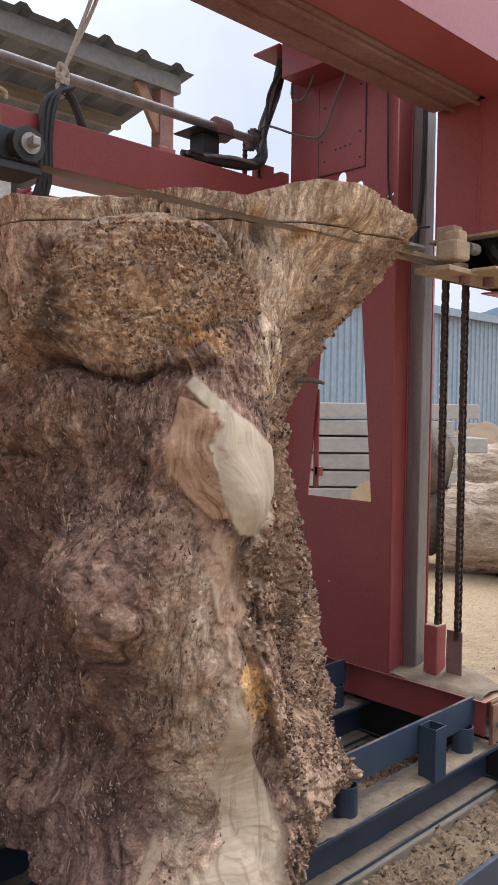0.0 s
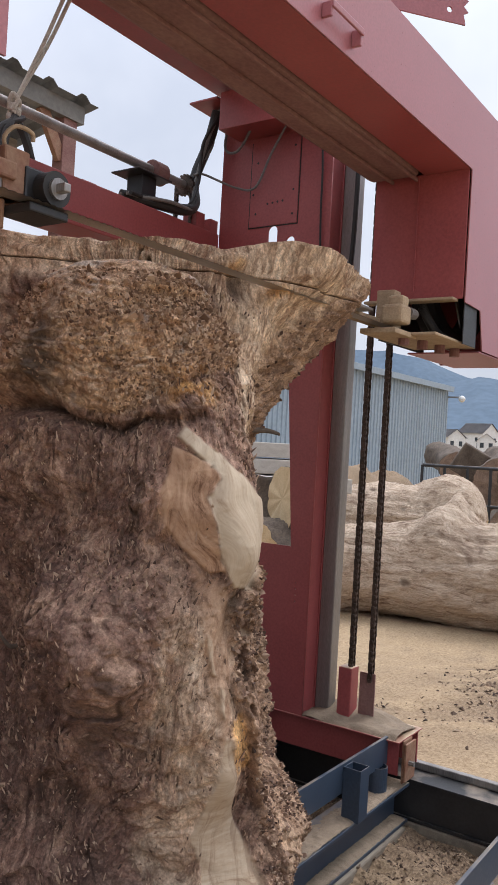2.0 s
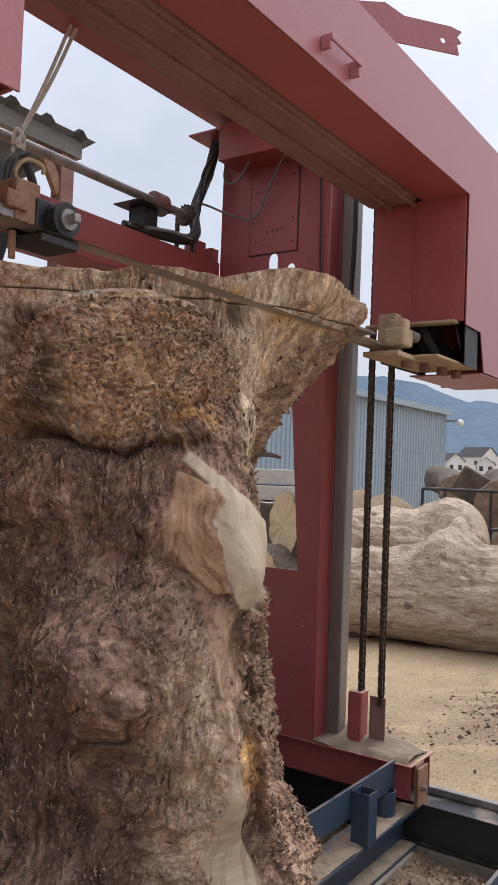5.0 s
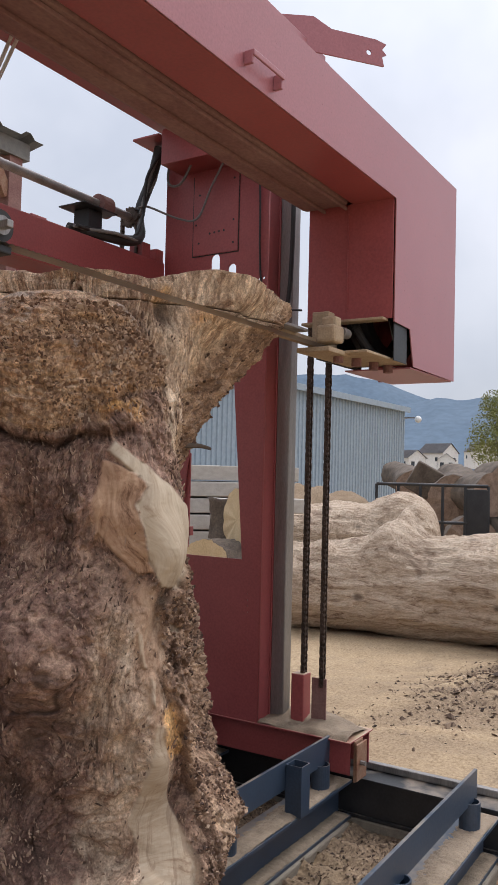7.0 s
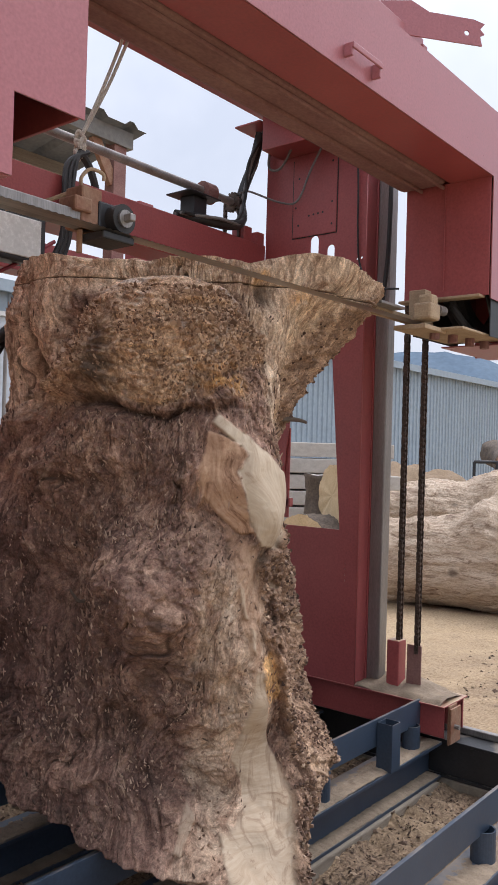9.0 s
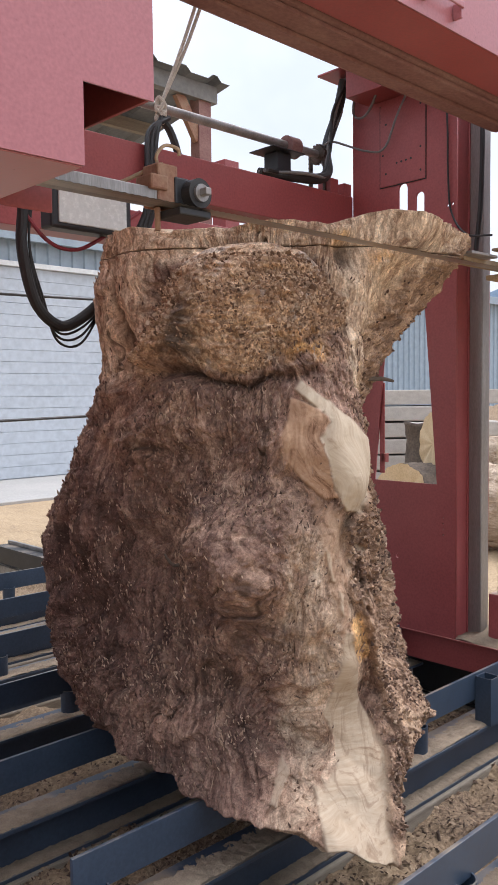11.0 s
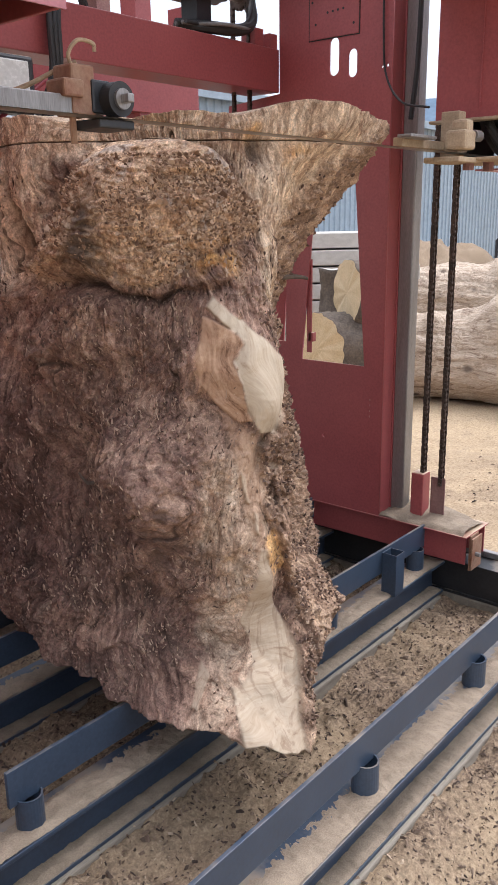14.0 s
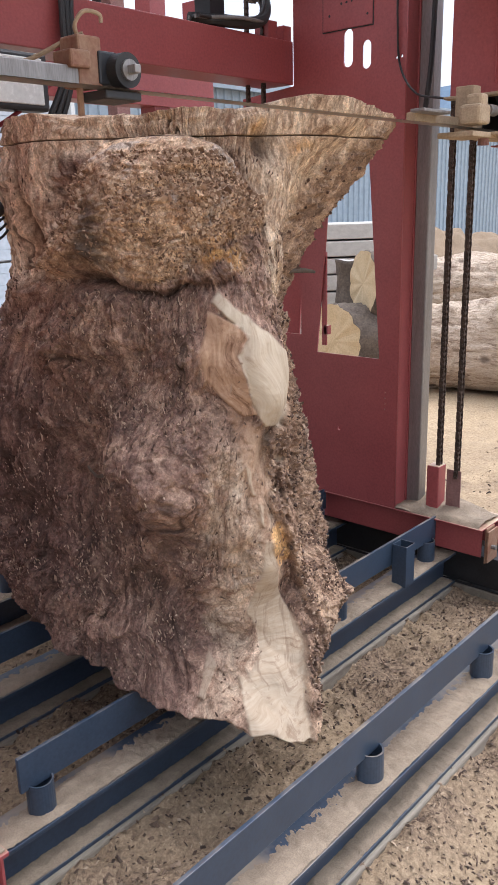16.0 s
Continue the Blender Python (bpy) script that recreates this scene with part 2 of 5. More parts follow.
def cells(nt, vec, scale, warp=0.02, warp_scale=14):
    """Broken cells with ragged edges: a random value for each cell, and the distance from its middle."""
    n = node(nt, "ShaderNodeTexNoise", Scale=warp_scale, Detail=4, Roughness=0.65)
    nt.links.new(vec, n.inputs["Vector"])
    sub = nt.nodes.new("ShaderNodeVectorMath")
    sub.operation = "MULTIPLY_ADD"
    nt.links.new(n.outputs["Color"], sub.inputs[0])
    sub.inputs[1].default_value = (warp, warp, warp)
    nt.links.new(vec, sub.inputs[2])
    vo = node(nt, "ShaderNodeTexVoronoi", Scale=scale)
    nt.links.new(sub.outputs[0], vo.inputs["Vector"])
    sep = nt.nodes.new("ShaderNodeSeparateColor")
    nt.links.new(vo.outputs["Color"], sep.inputs[0])
    return sep.outputs[0], vo.outputs["Distance"]


def stump_material():
    """Bark, torn fibre, burl grain and bare wood, parted by the masks that the mesh carries."""
    m, nt, b = mat_base("old_stump_wood")

    def attr(name):
        a = nt.nodes.new("ShaderNodeAttribute")
        a.attribute_name = name
        return a.outputs["Fac"]

    def along(z):
        """Coordinates that run with the grain, drawn out along it."""
        a = nt.nodes.new("ShaderNodeAttribute")
        a.attribute_name = "grain"
        mp = nt.nodes.new("ShaderNodeMapping")
        mp.inputs["Scale"].default_value = (1, 1, z)
        nt.links.new(a.outputs["Vector"], mp.inputs["Vector"])
        return mp.outputs["Vector"]

    v = coords(nt)
    vs = along(0.22)
    vt = along(0.42)
    big = noise_of(nt, v, 2.6, 5, 0.6, 0.4)
    mid = noise_of(nt, v, 11, 7, 0.68, 0.8)
    grain = noise_of(nt, vs, 50, 8, 0.75, 0.7)
    fine = noise_of(nt, v, 150, 6, 0.8)
    relief_shade = attr("relief_shade")
    f_rnd, f_dist = cells(nt, vs, 62, 0.05, 9)
    g_rnd, g_dist = cells(nt, vt, 34, 0.05, 11)
    c_rnd, c_dist = cells(nt, v, 85, 0.02, 30)
    d_rnd, d_dist = cells(nt, v, 30, 0.04, 14)
    fibre = ramp(nt, f_rnd, [(0.0, (0.09, 0.046, 0.031)), (0.35, (0.21, 0.12, 0.083)), (0.7, (0.34, 0.215, 0.15)), (1.0, (0.58, 0.42, 0.305))])
    fibre = mixc(nt, 0.5, fibre, ramp(nt, grain, [(0.38, (0.10, 0.05, 0.034)), (0.5, (0.34, 0.205, 0.145)), (0.62, (0.66, 0.47, 0.345))]))
    fibre = mixc(nt, 0.3, fibre, ramp(nt, g_rnd, [(0.0, (0.12, 0.06, 0.042)), (0.6, (0.36, 0.215, 0.155)), (1.0, (0.62, 0.44, 0.33))]))
    rot = ramp(nt, d_rnd, [(0.0, (0.07, 0.037, 0.026)), (0.5, (0.19, 0.11, 0.077)), (1.0, (0.40, 0.275, 0.195))])
    rot = mixc(nt, 0.5, rot, ramp(nt, c_rnd, [(0.0, (0.06, 0.031, 0.022)), (0.6, (0.21, 0.125, 0.088)), (1.0, (0.50, 0.365, 0.265))]))
    c = mixc(nt, ramp(nt, big, [(0.46, (0.05, 0.05, 0.05)), (0.56, (0.9, 0.9, 0.9))]), fibre, rot)
    patch = noise_of(nt, along(0.35), 8, 6, 0.62, 1.8)
    c = mixc(nt, 0.66, c, ramp(nt, patch, [(0.36, (0.045, 0.025, 0.020)), (0.46, (0.115, 0.064, 0.050)), (0.55, (0.20, 0.118, 0.086)), (0.66, (0.40, 0.265, 0.185))]))
    thread = noise_of(nt, along(0.14), 30, 4, 0.6, 1.1)
    c = mixc(nt, ramp(nt, thread, [(0.34, (0.75, 0.75, 0.75)), (0.42, (0, 0, 0))]), c, (0.055, 0.03, 0.023))
    c = mixc(nt, ramp(nt, thread, [(0.60, (0, 0, 0)), (0.68, (0.4, 0.4, 0.4))]), c, (0.46, 0.32, 0.225))
    burl = ramp(nt, c_rnd, [(0.0, (0.19, 0.105, 0.062)), (0.5, (0.40, 0.255, 0.155)), (1.0, (0.66, 0.48, 0.325))])
    burl = mixc(nt, 0.45, burl, ramp(nt, d_rnd, [(0.0, (0.22, 0.12, 0.07)), (0.6, (0.42, 0.28, 0.18)), (1.0, (0.56, 0.42, 0.30))]))
    burl = mixc(nt, ramp(nt, mid, [(0.55, (0, 0, 0)), (0.63, (0.6, 0.6, 0.6))]), burl, (0.22, 0.115, 0.065))
    burl = mixc(nt, ramp(nt, patch, [(0.52, (0, 0, 0)), (0.64, (0.5, 0.5, 0.5))]), burl, (0.50, 0.34, 0.215))
    burl = mixc(nt, ramp(nt, patch, [(0.37, (0.75, 0.75, 0.75)), (0.46, (0, 0, 0))]), burl, (0.12, 0.066, 0.043))
    burl = mixc(nt, ramp(nt, noise_of(nt, v, 6, 4, 0.6, 0.5), [(0.54, (0, 0, 0)), (0.64, (0.6, 0.6, 0.6))]), burl, (0.33, 0.29, 0.26))
    # Plain wood is darker low down, at angles below about 215 degrees.
    c = mixc(nt, attr("low_dark"), c, mixc(nt, 1.0, c, (0.58, 0.56, 0.59), "MULTIPLY"))
    c = mixc(nt, attr("burl"), c, burl)
    coarse = noise_of(nt, along(0.13), 20, 8, 0.72, 1.6)
    tan = ramp(nt, coarse, [(0.37, (0.16, 0.095, 0.06)), (0.46, (0.38, 0.26, 0.175)), (0.60, (0.66, 0.52, 0.38))])
    tan = mixc(nt, 0.35, tan, ramp(nt, f_rnd, [(0.0, (0.20, 0.125, 0.08)), (1.0, (0.66, 0.52, 0.375))]))
    tan = mixc(nt, ramp(nt, mid, [(0.54, (0, 0, 0)), (0.62, (0.8, 0.8, 0.8))]), tan, (0.22, 0.13, 0.085))
    c = mixc(nt, attr("tan"), c, tan)
    bark = ramp(nt, d_rnd, [(0.0, (0.12, 0.068, 0.046)), (0.5, (0.26, 0.16, 0.108)), (1.0, (0.42, 0.28, 0.19))])
    bark = mixc(nt, 0.5, bark, ramp(nt, patch, [(0.36, (0.065, 0.037, 0.025)), (0.5, (0.22, 0.138, 0.087)), (0.64, (0.45, 0.325, 0.215))]))
    c = mixc(nt, attr("bark"), c, bark)
    orange = ramp(nt, mid, [(0.36, (0.26, 0.12, 0.04)), (0.64, (0.60, 0.36, 0.15))])
    c = mixc(nt, attr("orange"), c, orange)
    # Ridges lightened and hollows darkened in the colour, like shading on the relief.
    c = mixc(nt, 0.75, c, mixc(nt, 1.0, c, ramp(nt, relief_shade, [(0.25, (0.40, 0.38, 0.37)), (0.50, (1.0, 1.0, 1.0)), (0.8, (1.3, 1.28, 1.25))]), "MULTIPLY"))
    c = mixc(nt, 0.5, c, mixc(nt, 1.0, c, ramp(nt, fine, [(0.40, (0.40, 0.39, 0.38)), (0.60, (1.55, 1.53, 1.5))]), "MULTIPLY"))
    crust = noise_of(nt, along(0.4), 64, 5, 0.7, 0.5)
    c = mixc(nt, 0.5, c, mixc(nt, 1.0, c, ramp(nt, crust, [(0.36, (0.34, 0.32, 0.31)), (0.5, (0.95, 0.94, 0.93)), (0.64, (1.55, 1.52, 1.48))]), "MULTIPLY"))
    c = mixc(nt, 1.0, c, (1.10, 1.15, 1.18), "MULTIPLY")
    smoothw = ramp(nt, noise_of(nt, along(0.4), 14, 8, 0.72, 1.5), [(0.38, (0.16, 0.085, 0.048)), (0.47, (0.34, 0.205, 0.125)), (0.62, (0.47, 0.31, 0.195))])
    c = mixc(nt, attr("smoothwood"), c, smoothw)
    rings = noise_of(nt, along(5.0), 7, 8, 0.72, 1.6)
    pale = ramp(nt, rings, [(0.34, (0.30, 0.21, 0.14)), (0.41, (0.42, 0.32, 0.22)), (0.62, (0.51, 0.41, 0.30))])
    pale = mixc(nt, ramp(nt, coarse, [(0.40, (0.55, 0.55, 0.55)), (0.47, (0, 0, 0))]), pale, (0.24, 0.155, 0.10))
    c = mixc(nt, attr("pale"), c, pale)
    white = ramp(nt, coarse, [(0.34, (0.34, 0.25, 0.165)), (0.42, (0.44, 0.35, 0.25)), (0.62, (0.52, 0.43, 0.315))])
    c = mixc(nt, attr("white"), c, white)
    # Near-black colour for wood cracks, and for shade painted into recesses.
    c = mixc(nt, attr("crack_and_shade"), c, (0.05, 0.032, 0.024))
    nt.links.new(c, b.inputs["Base Color"])
    b.inputs["Roughness"].default_value = 0.92
    b.inputs["Specular IOR Level"].default_value = 0.25
    fh = mixc(nt, 0.5, f_rnd, mixc(nt, 0.5, g_rnd, grain))
    ch = mixc(nt, 0.45, c_rnd, mixc(nt, 0.4, d_rnd, fine))
    crumb = mixc(nt, attr("burl"), ramp(nt, big, [(0.46, (0.1, 0.1, 0.1)), (0.56, (1, 1, 1))]), (1, 1, 1))
    crumb = mixc(nt, attr("bark"), crumb, (1, 1, 1))
    h = mixc(nt, crumb, fh, ch)
    for nm in ("pale", "white", "smoothwood"):
        h = mixc(nt, attr(nm), h, mixc(nt, 0.82, coarse, (0.5, 0.5, 0.5)))
    bump(nt, b, h, 1.0, 0.016)
    return m


M["stump"] = stump_material()


# ---- builders ----
def part(name, bm, material, parent=None, label="", at=(0, 0, 0), smooth=False):
    """Links a bmesh, given in world metres, as one mesh; with a parent its thing's base point `at` is taken off."""
    me = bpy.data.meshes.new(name)
    off = Vector(parent["base"]) if parent is not None and "base" in parent else Vector(at)
    for v in bm.verts:
        v.co -= off
    bm.normal_update()
    bm.to_mesh(me)
    bm.free()
    if smooth:
        for p in me.polygons:
            p.use_smooth = True
    me.materials.append(material)
    ob = new(name, me)
    if parent is not None:
        ob.parent = parent
        ob["base"] = tuple(off)
    else:
        ob.location = off
    if label:
        ob["label"] = label
    return ob


def thing(name, base, label, category, group="", kind=""):
    ob = new(name)
    ob.empty_display_size = 0.1
    ob.location = base
    ob["base"] = tuple(base)
    return tagged(ob, label, category, group, kind)


def add_box(bm, lo, hi, bevel=0.0):
    vs = [bm.verts.new((x, y, z)) for x in (lo[0], hi[0]) for y in (lo[1], hi[1]) for z in (lo[2], hi[2])]
    fs = [bm.faces.new([vs[i] for i in f]) for f in ((0, 1, 3, 2), (4, 6, 7, 5), (0, 4, 5, 1), (2, 3, 7, 6), (0, 2, 6, 4), (1, 5, 7, 3))]
    if bevel:
        es = {e for f in fs for e in f.edges}
        bmesh.ops.bevel(bm, geom=list(es), offset=bevel, segments=2, affect="EDGES", profile=0.5)
    return vs


def box(lo, hi, bevel=0.004):
    bm = bmesh.new()
    add_box(bm, lo, hi, bevel)
    return bm


def boxes(*spans, bevel=0.003):
    bm = bmesh.new()
    for lo, hi in spans:
        b2 = box(lo, hi, bevel)
        me = bpy.data.meshes.new("tmp")
        b2.to_mesh(me)
        b2.free()
        bm.from_mesh(me)
        bpy.data.meshes.remove(me)
    return bm


def frame_of(a, b):
    z = (Vector(b) - Vector(a)).normalized()
    return z.to_track_quat("Z", "Y").to_matrix()


def add_cyl(bm, a, b, r, seg=20, r2=None, hole=0.0, caps=True):
    """A round bar from a to b; with a hole it is a pipe."""
    a, b = Vector(a), Vector(b)
    q = frame_of(a, b)
    r2 = r if r2 is None else r2

    def ring(c, rad):
        return [bm.verts.new(c + q @ Vector((rad * math.cos(t), rad * math.sin(t), 0))) for t in (2 * math.pi * i / seg for i in range(seg))]

    ra, rb = ring(a, r), ring(b, r2)
    for i in range(seg):
        j = (i + 1) % seg
        bm.faces.new((ra[i], ra[j], rb[j], rb[i]))
    if hole:
        ia, ib = ring(a, hole), ring(b, hole)
        for i in range(seg):
            j = (i + 1) % seg
            bm.faces.new((ia[j], ia[i], ib[i], ib[j]))
            bm.faces.new((ra[j], ra[i], ia[i], ia[j]))
            bm.faces.new((rb[i], rb[j], ib[j], ib[i]))
    elif caps:
        bm.faces.new(ra[::-1])
        bm.faces.new(rb)


def cyl(a, b, r, seg=20, r2=None, hole=0.0):
    bm = bmesh.new()
    add_cyl(bm, a, b, r, seg, r2, hole)
    return bm


def spline(points, n=10):
    p = [Vector(q) for q in points]
    p = [2 * p[0] - p[1]] + p + [2 * p[-1] - p[-2]]
    out = []
    for i in range(1, len(p) - 2):
        for k in range(n):
            t = k / n
            a, b, c, d = p[i - 1], p[i], p[i + 1], p[i + 2]
            out.append(0.5 * ((2 * b) + (c - a) * t + (2 * a - 5 * b + 4 * c - d) * t * t + (3 * b - a - 3 * c + d) * t ** 3))
    out.append(p[-2])
    return out


def add_tube(bm, points, r, seg=10, n=10, taper=None):
    pts = spline(points, n)
    up = Vector((0.13, 0.21, 0.97))
    rings = []
    for i, c in enumerate(pts):
        d = (pts[min(i + 1, len(pts) - 1)] - pts[max(i - 1, 0)]).normalized()
        u = d.cross(up).normalized()
        w = u.cross(d)
        rr = r if taper is None else r + (taper - r) * i / (len(pts) - 1)
        rings.append([bm.verts.new(c + rr * (math.cos(t) * u + math.sin(t) * w)) for t in (2 * math.pi * k / seg for k in range(seg))])
    for a, b in zip(rings, rings[1:]):
        for k in range(seg):
            bm.faces.new((a[k], b[k], b[(k + 1) % seg], a[(k + 1) % seg]))
    bm.faces.new(rings[0])
    bm.faces.new(rings[-1][::-1])


def tube(points, r, seg=10, n=10, taper=None):
    bm = bmesh.new()
    add_tube(bm, points, r, seg, n, taper)
    return bm


def plate(outline, holes, lo, hi, axis):
    """A flat plate with holes: outlines as (u, v), extruded along axis ('x': u=y, v=z; 'y': u=x, v=z) from lo to hi."""
    cu = bpy.data.curves.new("tmp", "CURVE")
    cu.dimensions, cu.fill_mode = "2D", "BOTH"
    cu.extrude = (hi - lo) / 2
    for loop in (outline, *holes):
        s = cu.splines.new("POLY")
        s.points.add(len(loop) - 1)
        for p, (u, v) in zip(s.points, loop):
            p.co = (u, v, 0, 1)
        s.use_cyclic_u = True
    ob = bpy.data.objects.new("tmp", cu)
    scene.collection.objects.link(ob)
    me = bpy.data.meshes.new_from_object(ob.evaluated_get(bpy.context.evaluated_depsgraph_get()))
    bm = bmesh.new()
    bm.from_mesh(me)
    bpy.data.objects.remove(ob)
    bpy.data.curves.remove(cu)
    bpy.data.meshes.remove(me)
    mid = (hi + lo) / 2
    for v in bm.verts:
        u, w, h = v.co
        v.co = (mid + h, u, w) if axis == "x" else (u, mid + h, w)
    bmesh.ops.remove_doubles(bm, verts=bm.verts, dist=1e-5)
    bmesh.ops.recalc_face_normals(bm, faces=bm.faces)
    return bm


def slot(u, v0, v1, w, n=8):
    r = w / 2
    pts = [(u + r * math.cos(t), v1 - r + r * math.sin(t)) for t in (math.pi * k / n for k in range(n + 1))]
    return pts + [(u + r * math.cos(t), v0 + r + r * math.sin(t)) for t in (math.pi + math.pi * k / n for k in range(n + 1))]


def dot(u, v, r, n=10):
    return [(u + r * math.cos(2 * math.pi * k / n), v + r * math.sin(2 * math.pi * k / n)) for k in range(n)]


# ---- numeric noise on arrays ----
_rng = np.random.RandomState(7)
_perm = np.tile(_rng.permutation(256), 3)
_grad = _rng.normal(size=(256, 3))
_grad /= np.linalg.norm(_grad, axis=1)[:, None]


def pnoise(p):
    """Gradient noise of an (n, 3) array, about -0.7 to 0.7."""
    i = np.floor(p).astype(int)
    f = p - i
    i &= 255
    u = f * f * f * (f * (f * 6 - 15) + 10)
    total = np.zeros(len(p))
    for dx in (0, 1):
        for dy in (0, 1):
            for dz in (0, 1):
                h = _perm[_perm[_perm[i[:, 0] + dx] + i[:, 1] + dy] + i[:, 2] + dz]
                g = (_grad[h] * (f - (dx, dy, dz))).sum(1)
                wx = u[:, 0] if dx else 1 - u[:, 0]
                wy = u[:, 1] if dy else 1 - u[:, 1]
                wz = u[:, 2] if dz else 1 - u[:, 2]
                total += g * wx * wy * wz
    return total


def fbm(p, octaves=4, gain=0.5):
    out, a = np.zeros(len(p)), 1.0
    for k in range(octaves):
        out += a * pnoise(p + 17.3 * k)
        p = p * 2.03
        a *= gain
    return out


def ridged(p, octaves=3):
    out, a = np.zeros(len(p)), 1.0
    for k in range(octaves):
        out += a * (1 - 2.2 * np.abs(pnoise(p + 9.1 * k)))
        p = p * 2.1
        a *= 0.5
    return out


def grid_mesh(name, verts, rows, cols, wrap=False, smooth=True):
    """A mesh of rows x cols points as quads; wrap closes each row."""
    r, c = np.arange(rows - 1), np.arange(cols if wrap else cols - 1)
    a = (r[:, None] * cols + c[None, :]).ravel()
    b = (r[:, None] * cols + (c[None, :] + 1) % cols).ravel()
    quads = np.stack([a, b, b + cols, a + cols], 1).astype(np.int32)
    me = bpy.data.meshes.new(name)
    me.vertices.add(len(verts))
    me.vertices.foreach_set("co", np.asarray(verts, np.float32).ravel())
    me.loops.add(quads.size)
    me.loops.foreach_set("vertex_index", quads.ravel())
    me.polygons.add(len(quads))
    me.polygons.foreach_set("loop_start", np.arange(0, quads.size, 4, dtype=np.int32))
    me.update(calc_edges=True)
    if smooth:
        me.polygons.foreach_set("use_smooth", np.ones(len(quads), bool))
    me.validate()
    return me


def smoothstep(a, b, x):
    t = np.clip((x - a) / (b - a), 0, 1)
    return t * t * (3 - 2 * t)


# ---- ground and distance ----
def ground_form(x, y):
    """Heights of the yard, and how far it is churned and littered."""
    p = np.stack([x, y, 0 * x], 1)
    near = np.exp(-((x - 2.5) ** 2 + (y - 2) ** 2) / 260)
    z = near * (0.035 * fbm(p * 1.1, 4) + 0.022 * fbm(p * 5.5, 3))
    churn = ridged(np.stack([x * 2.0 + y, y * 0.8, 0 * x], 1))
    ruts = np.exp(-((x - 6.7) ** 2 / 1.8 + (y - 1.75 + 0.25 * (x - 6.4)) ** 2 / 0.38))
    z += ruts * (0.085 * churn - 0.02 + 0.05 * ridged(p * 5 + 2, 2))
    bed = smoothstep(-0.4, 0.1, x) * smoothstep(3.5, 3.2, x) * smoothstep(0.75, 1.0, y) * smoothstep(7, 6.5, y)
    z += bed * (0.03 + 0.06 * fbm(p * 2.7 + 5, 3) + 0.045 * ridged(p * 7, 3)) - 0.035
    z = z * (1 - smoothstep(11.8, 12.2, y) * (np.abs(x) < 45)) - 0.02 * (y > 12)
    lit = np.clip(bed + 1.25 * ruts * smoothstep(1.4, 0.8, churn) + 0.85 * np.exp(-((x - 1.6) ** 2 / 2 + (y - 0.35) ** 2 / 0.3)), 0, 1) * np.clip(0.75 + 0.8 * fbm(p * 1.7 + 3, 4), 0, 1)
    return z, np.maximum(lit, np.sqrt(ruts) * smoothstep(1.5, 0.95, churn))


def make_ground():
    n = 680
    g = np.linspace(-1, 1, n)
    s = np.sign(g) * (9.0 * np.abs(g) + 2600 * np.abs(g) ** 11)
    x, y = np.meshgrid(s + 2.5, s + 2.0)
    x, y = x.ravel(), y.ravel()
    z, lit = ground_form(x, y)
    me = grid_mesh("ground", np.stack([x, y, z], 1), n, n)
    me.attributes.new("litter", "FLOAT", "POINT").data.foreach_set("value", lit.astype(np.float32))
    me.materials.append(M["ground"])
    tagged(new("ground", me), "pale sandy yard ground strewn with sawdust", "ground", kind="structure")


make_ground()
ap = part("pavement", box((-20, 12.2, -0.1), (30, 15.6, 0.03), 0.01), M["concrete"])
tagged(ap, "pale concrete apron before the shed door", "pavement", kind="structure")


def make_hills():
    rows = []
    for k, (far, high, seed) in enumerate(((1500, 320, 3.0), (2100, 470, 8.0))):
        n, m = 260, 14
        az = np.radians(np.linspace(-30, 150, n))
        prof = 0.6 + 0.5 * fbm(np.stack([az * 2.6 + seed, 0 * az, 0 * az], 1), 5, 0.5)
        up = np.linspace(0, 1, m)
        v = []
        for j, t in enumerate(up):
            d = far + 500 * t
            v.append(np.stack([d * np.sin(az), d * np.cos(az), -5 + high * np.maximum(prof, 0.05) * t ** 0.8 + 2.5 * t * pnoise(np.stack([az * 220, 0 * az + 3 * j, 0 * az], 1))], 1))
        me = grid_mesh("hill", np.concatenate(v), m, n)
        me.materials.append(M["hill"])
        tagged(new("backdrop", me), "wooded hills on the horizon, haze painted into their blue", "hills", kind="structure")


make_hills()


